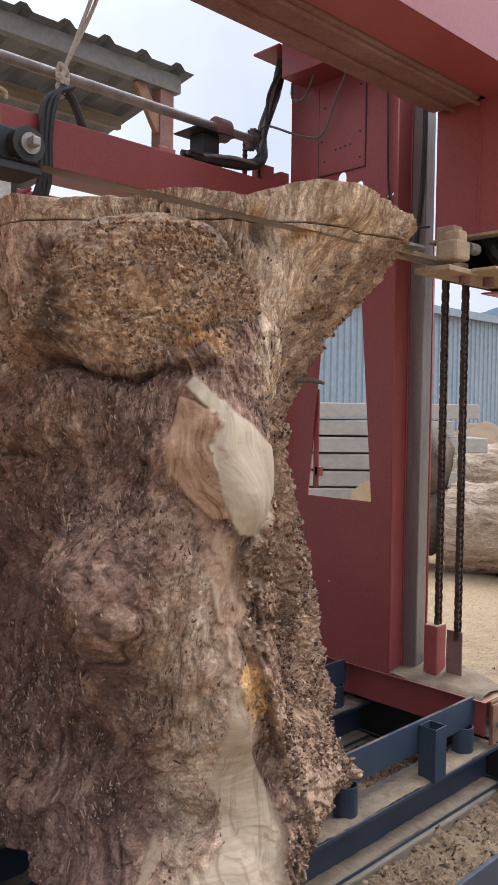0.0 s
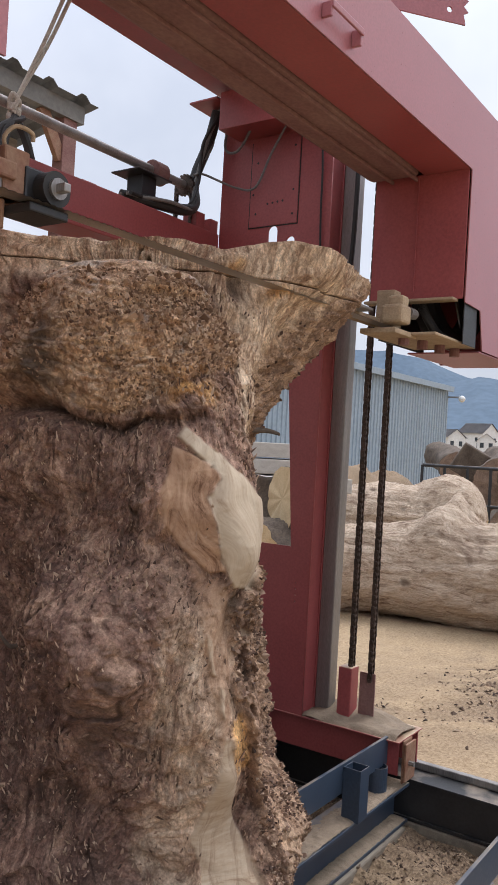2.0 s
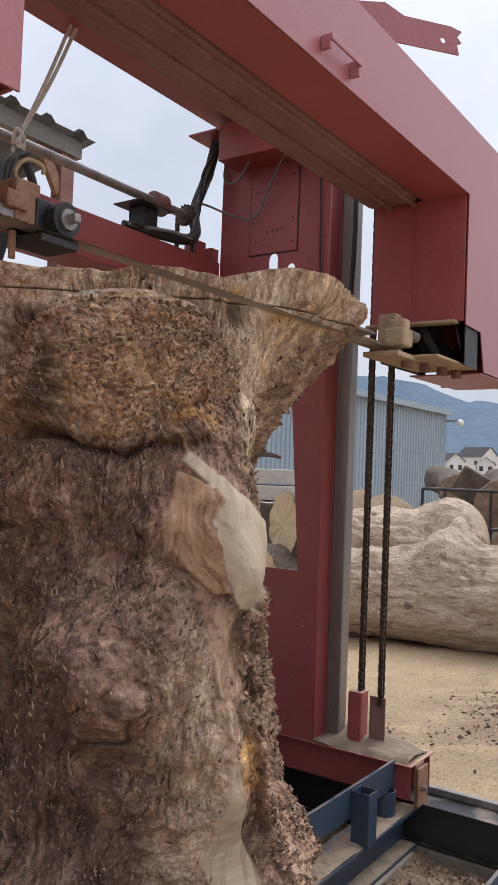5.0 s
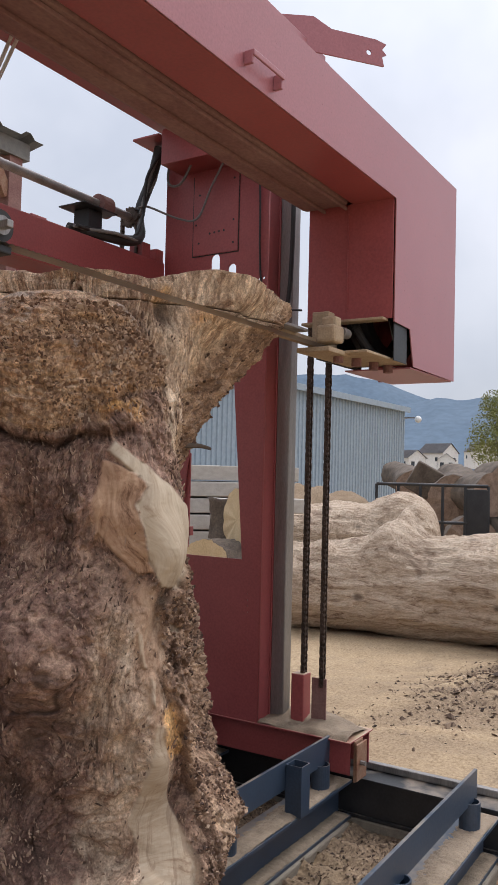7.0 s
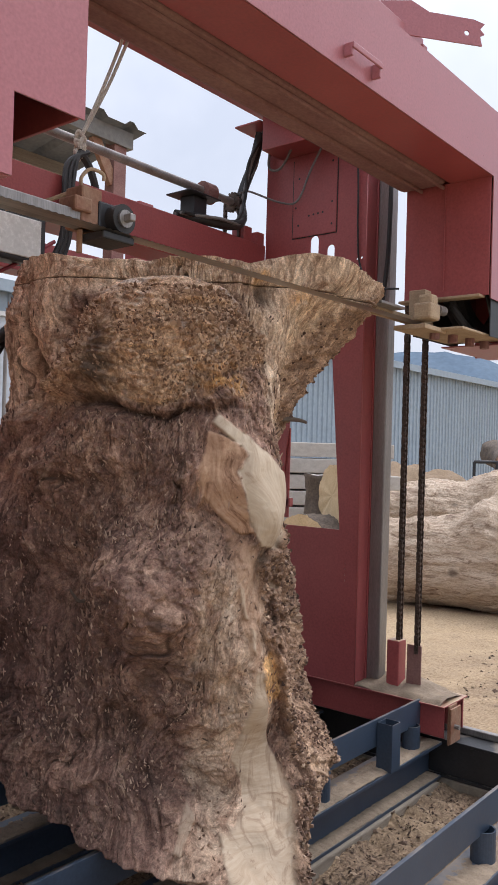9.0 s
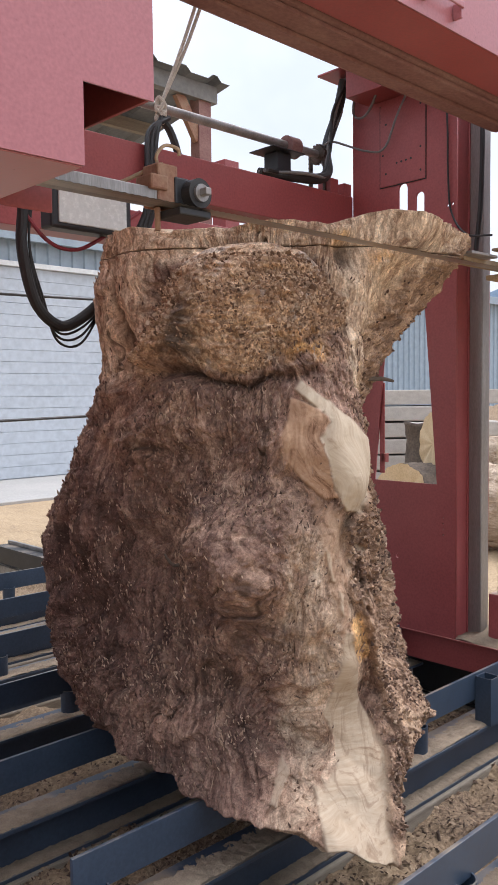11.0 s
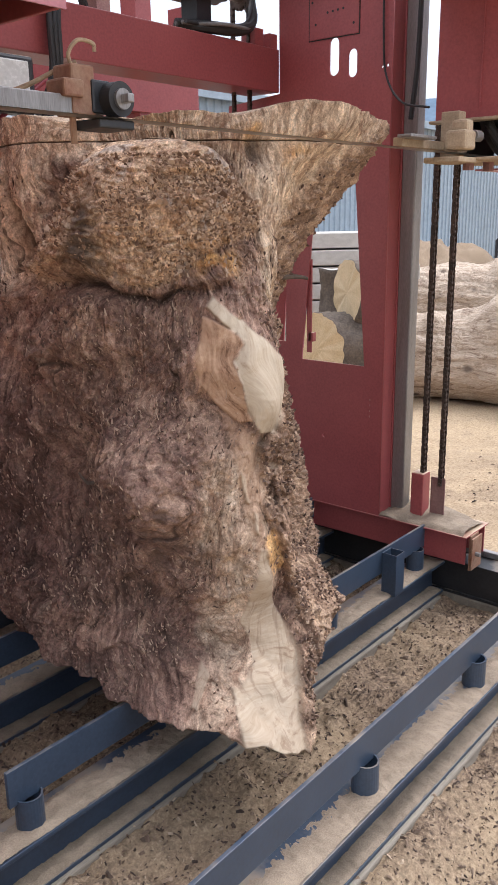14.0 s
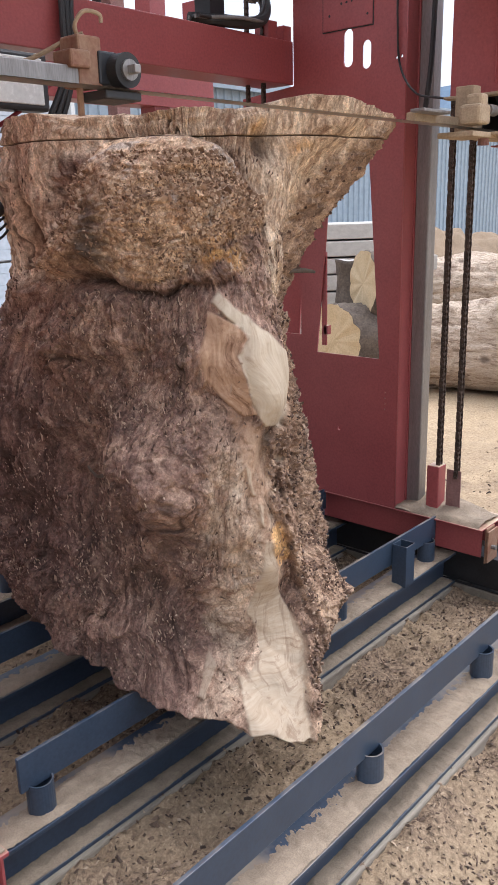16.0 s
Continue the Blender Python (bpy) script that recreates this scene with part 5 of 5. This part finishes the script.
# ---- the saw head ----
def make_head():
    th = thing("saw_head", (1.76, 1.5, 2.9), "pinkish-red band saw head with wheel housings and blade", "band saw")
    out = [(-0.40, 3.215), (3.715, 3.215), (3.715, 2.21), (3.14, 2.215), (3.09, 2.38), (2.905, 2.385), (2.905, 2.925),
           (0.617, 2.925), (0.617, 2.41), (0.432, 2.41), (0.432, 2.235), (-0.40, 2.235)]
    part("front_cover", plate(out, [], 1.265, 1.271, "y"), M["pink"], th, "red sheet-metal cover with a pink sky sheen in its colour")
    # inner walls of the housings
    part("housing_wall", boxes(((2.90, 1.275, 2.40), (2.91, 1.69, 2.93)), bevel=0.002), M["red"], th)
    part("housing_seam", box((2.893, 1.488, 2.44), (2.899, 1.494, 2.92), 0.001), M["red"], th)
    part("housing_wall", boxes(((0.60, 1.275, 2.41), (0.61, 1.69, 2.93)), bevel=0.002), M["red"], th)
    part("housing_back", box((2.91, 1.68, 2.40), (3.71, 1.69, 3.21)), M["red"], th)
    part("housing_back", box((-0.39, 1.68, 2.23), (0.60, 1.69, 3.21)), M["red"], th)
    part("housing_top", boxes(((-0.39, 1.272, 3.20), (3.71, 1.69, 3.212))), M["red"], th)
    part("housing_end", box((3.70, 1.272, 2.22), (3.71, 1.68, 3.20)), M["red"], th)
    part("housing_end", box((-0.40, 1.272, 2.23), (-0.39, 1.68, 3.20)), M["red"], th)
    part("housing_floor", box((3.12, 1.272, 2.205), (3.70, 1.60, 2.212), 0.002), M["pink"], th)
    part("housing_floor", box((-0.39, 1.272, 2.232), (0.43, 1.66, 2.24), 0.002), M["pink"], th)
    for x in (3.31, 0.10):
        wh = part("band_wheel", cyl((x, 1.44, 2.66), (x, 1.54, 2.66), 0.40, 56, hole=0.34), M["black"], th)
        part("hub", cyl((x, 1.43, 2.66), (x, 1.55, 2.66), 0.06, 24), M["black"], wh)
        for k in range(5):
            a = 2 * math.pi * k / 5 + 0.3
            part("spoke", cyl((x + 0.05 * math.cos(a), 1.49, 2.66 + 0.05 * math.sin(a)), (x + 0.35 * math.cos(a), 1.49, 2.66 + 0.35 * math.sin(a)), 0.02, 10), M["black"], wh)
    part("splash_guard", box((2.93, 1.275, 2.22), (3.08, 1.28, 2.40), 0.001), M["black"], th)
    part("splash_guard", box((2.92, 1.64, 2.24), (3.4, 1.65, 2.42), 0.001), M["black"], th)
    # beam
    part("under_plate", boxes(((0.61, 1.272, 2.925), (2.90, 1.47, 2.935))), M["red"], th)
    part("main_beam", boxes(((0.605, 1.478, 2.915), (2.895, 1.715, 3.195)), bevel=0.03), M["rust"], th, "dust-caked main beam")
    for yy in (1.492, 1.60):
        part("beam_lip", box((0.61, yy, 2.900), (2.89, yy + 0.012, 2.9148), 0.003), M["rust"], th)
    # handle on the cover
    part("handle", boxes(((1.66, 1.232, 2.962), (1.672, 1.264, 3.005)), ((1.66, 1.226, 2.985), (1.85, 1.234, 3.005)), ((1.838, 1.232, 2.955), (1.85, 1.264, 3.005)), bevel=0.003), M["pink"], th, "bent strap handle")
    # arm on top
    part("top_arm", boxes(((0.8, 1.50, 3.44), (2.66, 1.54, 3.50)), bevel=0.003), M["pink"], th)
    part("arm_post", boxes(((2.62, 1.48, 3.21), (2.66, 1.54, 3.46)), bevel=0.003), M["pink"], th)
    part("arm_post", boxes(((0.8, 1.48, 3.21), (0.84, 1.54, 3.44)), bevel=0.003), M["pink"], th)
    bm = plate([(-0.16, 0), (0.34, -0.02), (0.33, 0.02), (0.35, 0.03), (0.33, 0.05), (0.35, 0.075), (0.30, 0.09), (0.10, 0.10), (0.02, 0.14), (-0.16, 0.12)], [dot(0.27, 0.03, 0.012)], -0.004, 0.004, "y")
    bmesh.ops.transform(bm, matrix=pose(2.50, 1.50, 3.46, 0, 0, -42), verts=bm.verts)
    part("arm_bracket", bm, M["pink"], th)
    # blade
    bm = bmesh.new()
    pitch, n = 0.022, 168
    front, back = [], []
    for k in range(n):
        x = -0.25 + k * pitch
        for dx, dy in ((0, 0.0), (pitch * 0.7, 0.0075)):
            front.append((x + dx, 1.462 + dy))
            back.append((x + dx, 1.515))
    for z, flip in ((2.2545, False), (2.2558, True)):
        vf = [bm.verts.new((u, v, z)) for u, v in front]
        vb = [bm.verts.new((u, v, z)) for u, v in back]
        for i in range(len(vf) - 1):
            f = (vf[i], vf[i + 1], vb[i + 1], vb[i])
            bm.faces.new(f if flip else f[::-1])
    part("blade", bm, M["blade"], th, "thin toothed steel band blade")
    # left guide
    part("guide_arm", box((0.40, 1.535, 2.262), (0.88, 1.575, 2.306), 0.003), M["steel"], th)
    g = part("blade_guide", boxes(((0.83, 1.53, 2.262), (0.90, 1.60, 2.375)), ((0.80, 1.52, 2.30), (0.86, 1.59, 2.34)), bevel=0.006), M["orange"], th, "rusty blade guide block")
    part("guide_body", box((0.885, 1.525, 2.27), (0.945, 1.59, 2.345), 0.006), M["black"], g)
    part("guide_shoe", box((0.86, 1.475, 2.232), (0.97, 1.58, 2.253), 0.004), M["black"], g)
    part("roller", cyl((0.945, 1.49, 2.302), (0.945, 1.528, 2.302), 0.040, 32), M["rubber"], g)
    part("roller_bolt", boxes(((0.935, 1.455, 2.292), (0.955, 1.492, 2.312))), M["steel"], g)
    part("washer", cyl((0.945, 1.482, 2.302), (0.945, 1.491, 2.302), 0.024, 20), M["steel"], g)
    part("eye_ring", tube([(0.86, 1.565, 2.37), (0.85, 1.56, 2.40), (0.875, 1.555, 2.43), (0.915, 1.55, 2.428), (0.92, 1.55, 2.41)], 0.005, 8), M["dusty"], g)
    part("set_screw", cyl((0.85, 1.56, 2.20), (0.85, 1.56, 2.262), 0.008, 10), M["orange"], g)
    part("hose", tube([(0.88, 1.57, 2.385), (0.85, 1.60, 2.37), (0.78, 1.64, 2.33), (0.70, 1.68, 2.30)], 0.006, 8), M["dusty"], th)
    # right guide
    g = part("blade_guide", boxes(((2.60, 1.40, 2.262), (2.695, 1.49, 2.335)), ((2.63, 1.41, 2.32), (2.69, 1.48, 2.375)), bevel=0.012), M["dusty"], th, "sawdust-caked blade guide block")
    part("guide_arm", boxes(((2.40, 1.56, 2.272), (2.95, 1.60, 2.305)), ((2.55, 1.40, 2.215), (2.75, 1.55, 2.235)), bevel=0.003), M["dusty"], g)
    part("guide_plate", boxes(((2.70, 1.30, 2.225), (3.15, 1.58, 2.237)), bevel=0.003), M["dusty"], g)
    part("deflector", box((2.36, 1.50, 2.30), (2.56, 1.56, 2.312), 0.003), M["steel"], g)
    part("guide_knob", cyl((2.72, 1.43, 2.32), (2.78, 1.43, 2.32), 0.022, 16), M["steel"], g)
    part("guide_foot", box((2.74, 1.50, 2.24), (2.80, 1.58, 2.42)), M["dusty"], g)
    part("guide_foot", box((2.85, 1.56, 2.24), (2.88, 1.6, 2.42)), M["dusty"], g)
    part("hose", tube([(2.98, 1.50, 2.44), (2.96, 1.46, 2.36), (3.0, 1.42, 2.28), (3.06, 1.40, 2.26)], 0.02, 10), M["rubber"], g)
    part("lock_nut", cyl((2.775, 1.43, 2.32), (2.80, 1.43, 2.32), 0.012, 6), M["steel"], g)
    for k, x in enumerate((2.72, 2.86, 3.0, 3.12)):
        part("bolt_head", cyl((x, 1.44 - 0.02 * k, 2.19), (x, 1.44 - 0.02 * k, 2.225), 0.022, 10), M["rust"], g)
    # underside of the wall's foot
    part("wall_foot", boxes(((2.86, 1.30, 2.39), (2.92, 1.70, 2.402))), M["dusty"], th)
    return th


saw_head = make_head()


# ---- open-sided roof ----
def make_canopy():
    th = thing("canopy", (3.5, 6.5, 0), "open shed roof of weathered corrugated sheet on posts", "shed roof")
    x0, x1, y0, y1, z0, z1 = -2.0, 4.5, 5.3, 8.6, 4.48, 3.95
    n = int((x1 - x0) / 0.05)
    bm = bmesh.new()
    rows = []
    for y, z in ((y0, z0), (y1, z1)):
        r = []
        for i in range(n + 1):
            u = x0 + (x1 - x0) * i / n
            k = (i % 7)
            r.append(bm.verts.new((u, y, z + (0.045 if k in (0, 1) else 0.0))))
        rows.append(r)
    for i in range(n):
        bm.faces.new((rows[0][i], rows[0][i + 1], rows[1][i + 1], rows[1][i]))
    bmesh.ops.solidify(bm, geom=bm.faces[:], thickness=0.006)
    part("roof_sheet", bm, M["roofmetal"], th)
    part("eave_beam", boxes(((x0, y0 + 0.08, z0 - 0.16), (x1 - 0.08, y0 + 0.16, z0 - 0.015))), M["roofmetal"], th)
    for k in range(3):
        y = y0 + 0.9 + k * 1.0
        z = z0 + (z1 - z0) * (y - y0) / (y1 - y0)
        part("purlin", boxes(((x0, y, z - 0.12), (x1 - 0.1, y + 0.06, z - 0.01))), M["timber"], th)
    part("post", boxes(((4.22, 5.40, 0), (4.36, 5.52, z0 - 0.02))), M["rust"], th)
    part("post", boxes(((0.6, 8.3, 0), (0.74, 8.42, z1))), M["rust"], th)
    bm = bmesh.new()
    add_box(bm, (-0.05, -0.025, 0), (0.05, 0.025, 0.42), 0.004)
    bmesh.ops.transform(bm, matrix=pose(4.24, 5.44, 3.98, 0, -32, 0), verts=bm.verts)
    part("brace", bm, M["orange"], th, "short wooden brace")


make_canopy()

th = thing("pipe_rail", (4.5, 8, 0), "thin steel pipe rail before the shed door", "railing")
for z in (2.85, 1.5):
    part("rail", tube([(1.5, 8, z - 0.05), (4, 8, z), (6.5, 8, z + 0.06)], 0.016, 8, 4), M["black"], th)
for x in (4.95, 1.9):
    part("post", cyl((x, 8, 0), (x, 8, 2.9), 0.022, 10), M["steel"], th)


# ---- yard things ----
def make_stack():
    base = (8.6, 6.9, 0)
    th = thing("slab_stack", base, "stack of grey sawn timber slabs", "timber stack")
    rnd = random.Random(4)
    for k in range(8):
        z = 0.05 + k * 0.22
        a = rnd.uniform(-0.1, 0.1)
        bm = box((-1.7 + a, -0.5, 0), (1.5 + a + rnd.uniform(-0.4, 0.3), 0.5, 0.195), 0.012)
        bmesh.ops.transform(bm, matrix=pose(*base[:2], z, 0, 0, -40 + rnd.uniform(-3, 3)), verts=bm.verts)
        part("slab", bm, M["plank"], th)


make_stack()
for k, (p, q, r) in enumerate((((7.25, 5.33, 0.50), (8.05, 5.22, 0.50), 0.38), ((7.57, 5.20, 1.15), (7.90, 4.99, 1.13), 0.34))):
    make_log("cut_round", p, q, r, r, "thick cut log round with a fresh yellow face", 2.0 + k, "barklog", 0.06, 40, 72, category="log", group="cut rounds", end="freshwood")

make_log("upright_log", (8.0, 5.75, 0.0), (8.0, 5.75, 1.37), 0.14, 0.13, "upright bark-covered log with a pale sawn top", 7.0, "barklog", 0.05, 30, 48, category="log", end="plank")

# bark-covered logs in a heap
pile = ((14.6, 4.6, 0.5, 0.5), (15.2, 3.6, 0.55, 0.55), (14.4, 3.2, 0.45, 0.45), (14.9, 4.2, 1.4, 0.42), (14.8, 3.3, 1.25, 0.38), (16.4, 5.4, 1.2, 0.6), (16.8, 4.4, 1.5, 0.6), (16.2, 3.2, 0.9, 0.5), (17.5, 6.2, 0.7, 0.7), (13.6, 2.4, 0.45, 0.45), (14.9, 1.8, 0.8, 0.5), (20.0, 7.7, 1.45, 0.42), (12.6, 3.4, 0.35, 0.35))
for k, (x, y, z, r) in enumerate(pile):
    make_log("pile_log", (x, y, z), (x + 2.4, y + 0.5 + 0.35 * (k % 4), z + 0.15 * (k % 3)), r * 0.86, r * 0.80, "dark bark-covered log in the yard pile", 3.0 * k, "barklog", 0.12, 24, 48, group="log pile", end="cutend")
bm = bmesh.new()
add_box(bm, (-0.9, -0.06, -0.35), (0.9, 0.06, 0.35), 0.03)
bmesh.ops.transform(bm, matrix=pose(17.4, 6.0, 1.35, 20, 28, -60), verts=bm.verts)
tagged(part("bark_slab", bm, M["barklog"], at=(17.4, 6.3, 1.0)), "broad slab of bark leaning on the log pile", "bark slab")


def make_rack():
    th = thing("steel_rack", (13.6, 5.0, 0), "black steel rack with upright posts beside the logs", "rack")
    a, b = Vector((13.35, 5.95, 0)), Vector((13.95, 4.1, 0))
    for z in (1.56, 0.9):
        part("rail", tube([a + Vector((0, 0, z)), (a + b) / 2 + Vector((0, 0, z)), b + Vector((0, 0, z))], 0.03, 8, 2), M["black"], th)
    for k in range(6):
        p = a.lerp(b, k / 5)
        part("post", cyl(p, p + Vector((0, 0, 1.56)), 0.028, 8), M["black"], th)
    part("panel", box((13.82, 4.05, 0.5), (13.86, 4.5, 1.5), 0.01), M["black"], th)


make_rack()


def make_mound():
    n = 70
    g = np.linspace(-1, 1, n)
    X, Y = np.meshgrid(g, g)
    X, Y = X.ravel(), Y.ravel()
    p = np.stack([X * 5, Y * 3, 0 * X], 1)
    h = np.maximum(-0.1, 1.5 * np.exp(-(X * 1.7) ** 2 - (Y * 1.9) ** 2) * (1 + 0.5 * fbm(p * 0.8, 4)) + 0.12 * fbm(p * 3, 3) - 0.06)
    me = grid_mesh("dirt_mound", np.stack([X * 6, Y * 3.4, h], 1), n, n)
    me.attributes.new("litter", "FLOAT", "POINT").data.foreach_set("value", np.full(len(X), 0.75, np.float32))
    me.materials.append(M["ground"])
    ob = new("dirt_mound", me)
    ob.location = (17.5, 9.6, -0.05)
    tagged(ob, "low mound of dirt and sawdust in the yard", "mound")


make_mound()


def make_house(x, y, z, w, d, h, turn, big=True):
    th = thing("house", (x, y, z), "small white gabled house with a dark roof", "house", "houses below the hill")
    m = pose(x, y, z, 0, 0, turn)

    def put(bm, name, mat, parent):
        bmesh.ops.transform(bm, matrix=m, verts=bm.verts)
        return part(name, bm, mat, parent)

    bm = bmesh.new()
    add_box(bm, (-w / 2, -d / 2, -3), (w / 2, d / 2, h))
    a = [bm.verts.new(v) for v in ((-w / 2, -d / 2, h), (w / 2, -d / 2, h), (0, -d / 2, h + w * 0.38), (-w / 2, d / 2, h), (w / 2, d / 2, h), (0, d / 2, h + w * 0.38))]
    for f in ((0, 1, 2), (5, 4, 3)):
        bm.faces.new([a[i] for i in f])
    wall = put(bm, "wall", M["housewall"], th)
    for s in (-1, 1):
        bm = bmesh.new()
        q = [(0, -d / 2 - 0.4, h + w * 0.40), (s * (w / 2 + 0.5), -d / 2 - 0.4, h - 0.25), (s * (w / 2 + 0.5), d / 2 + 0.4, h - 0.25), (0, d / 2 + 0.4, h + w * 0.40)]
        f = bm.faces.new([bm.verts.new(v) for v in q])
        bmesh.ops.solidify(bm, geom=[f], thickness=0.2)
        put(bm, "roof", M["rooftile"], th)
    for wx in (-w / 4, w / 4):
        for wz in ((0.8, h - 1.2) if h > 4 else (0.8,)):
            put(box((wx - 0.5, -d / 2 - 0.06, wz), (wx + 0.5, -d / 2 - 0.01, wz + 1.3), 0.01), "window", M["glassdark"], th)
    for wy in (-d / 4, d / 4):
        put(box((-w / 2 - 0.06, wy - 0.5, 0.8), (-w / 2 - 0.01, wy + 0.5, 2.1), 0.01), "window", M["glassdark"], th)


for hx, hy, hz, w, d, h, turn in ((205, 79, 3.5, 5, 8, 3.2, -38), (214, 72, 3.5, 4.5, 9, 2.8, -70), (260, 90, 6, 8, 10, 3.6, -20), (300, 88, 8, 8, 10, 3.5, -50), (330, 96, 9, 8, 10, 3.5, -80), (380, 104, 12, 8, 10, 4, -30)):
    make_house(hx, hy, hz, w, d, h, turn)


def make_tree(x, y, h, label):
    th = thing("tree", (x, y, 0), label, "tree")
    rnd = random.Random(11)
    bm = tube([(x, y, 0), (x + 0.1, y, h * 0.35), (x - 0.05, y + 0.1, h * 0.8)], 0.16, 8, 6, 0.04)
    for k in range(9):
        z = h * rnd.uniform(0.3, 0.75)
        a = rnd.uniform(0, 6.28)
        e = h * rnd.uniform(0.15, 0.28)
        add_tube(bm, [(x, y, z), (x + e * 0.5 * math.cos(a), y + e * 0.5 * math.sin(a), z + e * 0.3), (x + e * math.cos(a), y + e * math.sin(a), z + e * 0.75)], 0.05, 6, 4, 0.012)
    part("trunk", bm, M["barklog"], th)
    vs, fs = [], []
    for k in range(9000):
        c = rnd.choice([(0, 0, 0.62, 0.26), (0.12, 0.1, 0.5, 0.2), (-0.14, 0.05, 0.48, 0.2), (0.05, -0.14, 0.42, 0.2), (0, 0.05, 0.82, 0.14), (-0.1, -0.1, 0.68, 0.16)])
        d = Vector((rnd.gauss(0, 1), rnd.gauss(0, 1), rnd.gauss(0, 1))).normalized() * (rnd.random() ** 0.4) * c[3] * h
        p = Vector((c[0] * h, c[1] * h, c[2] * h)) + d
        u = Vector((rnd.gauss(0, 1), rnd.gauss(0, 1), rnd.gauss(0, 1))).normalized() * 0.07
        v = u.cross(Vector((rnd.gauss(0, 1), rnd.gauss(0, 1), rnd.gauss(0, 1)))).normalized() * 0.05
        n = len(vs)
        vs += [p - u, p + v, p + u, p - v]
        fs.append((n, n + 1, n + 2, n + 3))
    me = bpy.data.meshes.new("crown")
    me.from_pydata([tuple(v) for v in vs], [], fs)
    me.materials.append(M["leaf"])
    o = new("crown", me)
    o.parent = th


make_tree(56.2, 15.2, 8.2, "small yellow-green tree beyond the yard")


# ---- chips and crumbs strewn over the bed ----
def make_chips():
    rng = np.random.RandomState(9)
    n, far = 29000, 3500
    x, y = rng.uniform(-0.3, 3.2, n), 0.7 + 2.6 * rng.rand(n) ** 1.2
    x[-far:] = rng.normal(6.7, 0.75, far)
    y[-far:] = 1.75 - 0.25 * (x[-far:] - 6.4) + rng.normal(0, 0.32, far)
    z = ground_form(x, y)[0] + 0.002
    s = rng.gamma(2.0, 0.0022, n) + 0.0015
    s[-far:] *= 1.9
    a = rng.uniform(0, 6.28, n)
    u = np.stack([np.cos(a), np.sin(a), rng.normal(0, 0.4, n)], 1) * s[:, None]
    v = np.stack([-np.sin(a), np.cos(a), rng.normal(0, 0.4, n)], 1) * (s * rng.uniform(0.2, 0.6, n))[:, None]
    p = np.stack([x, y, z], 1)
    top = p + np.stack([0 * s, 0 * s, s * 0.6], 1)
    vs = np.stack([p - u - v, p + u - v, p + u * 0.7 + v, p - u + v, top], 1).reshape(-1, 3)
    b = 5 * np.arange(n)[:, None, None]
    fs = (b + np.array([(0, 1, 4), (1, 2, 4), (2, 3, 4), (3, 0, 4)])).reshape(-1, 3)
    vs, fs = vs.tolist(), fs.tolist()
    me = bpy.data.meshes.new("wood_chips")
    me.from_pydata(vs, [], fs)
    me.materials.append(M["litter"])
    tagged(new("wood_chips", me), "brown wood chips and crumbs strewn on the ground", "wood chips", kind="stuff")


make_chips()


# ---- what moves ----
def motions():
    travel = [(0, .196), (2, .193), (4, .18), (6.5, .151), (8, .124), (9.5, .119), (12, .083), (13, .052), (14, .016), (14.5, 0), (15, -.007), (16, -.011)]
    walk(gantry, [(t, pose(3.2, 2.3 + s, 0.3)) for t, s in travel])
    lift = [(0, -.012), (9.5, -.012), (12, -.008), (14, 0), (15, 0), (15.2, .005), (15.5, .023), (16, .061)]
    times = sorted({t for t, _ in travel} | {t for t, _ in lift})
    rows = []
    for t in times:
        s = float(np.interp(t, [a for a, _ in travel], [b for _, b in travel]))
        h = float(np.interp(t, [a for a, _ in lift], [b for _, b in lift]))
        rows.append((t, pose(1.76, 1.5 + s, 2.9 + h)))
    walk(saw_head, rows)


motions()
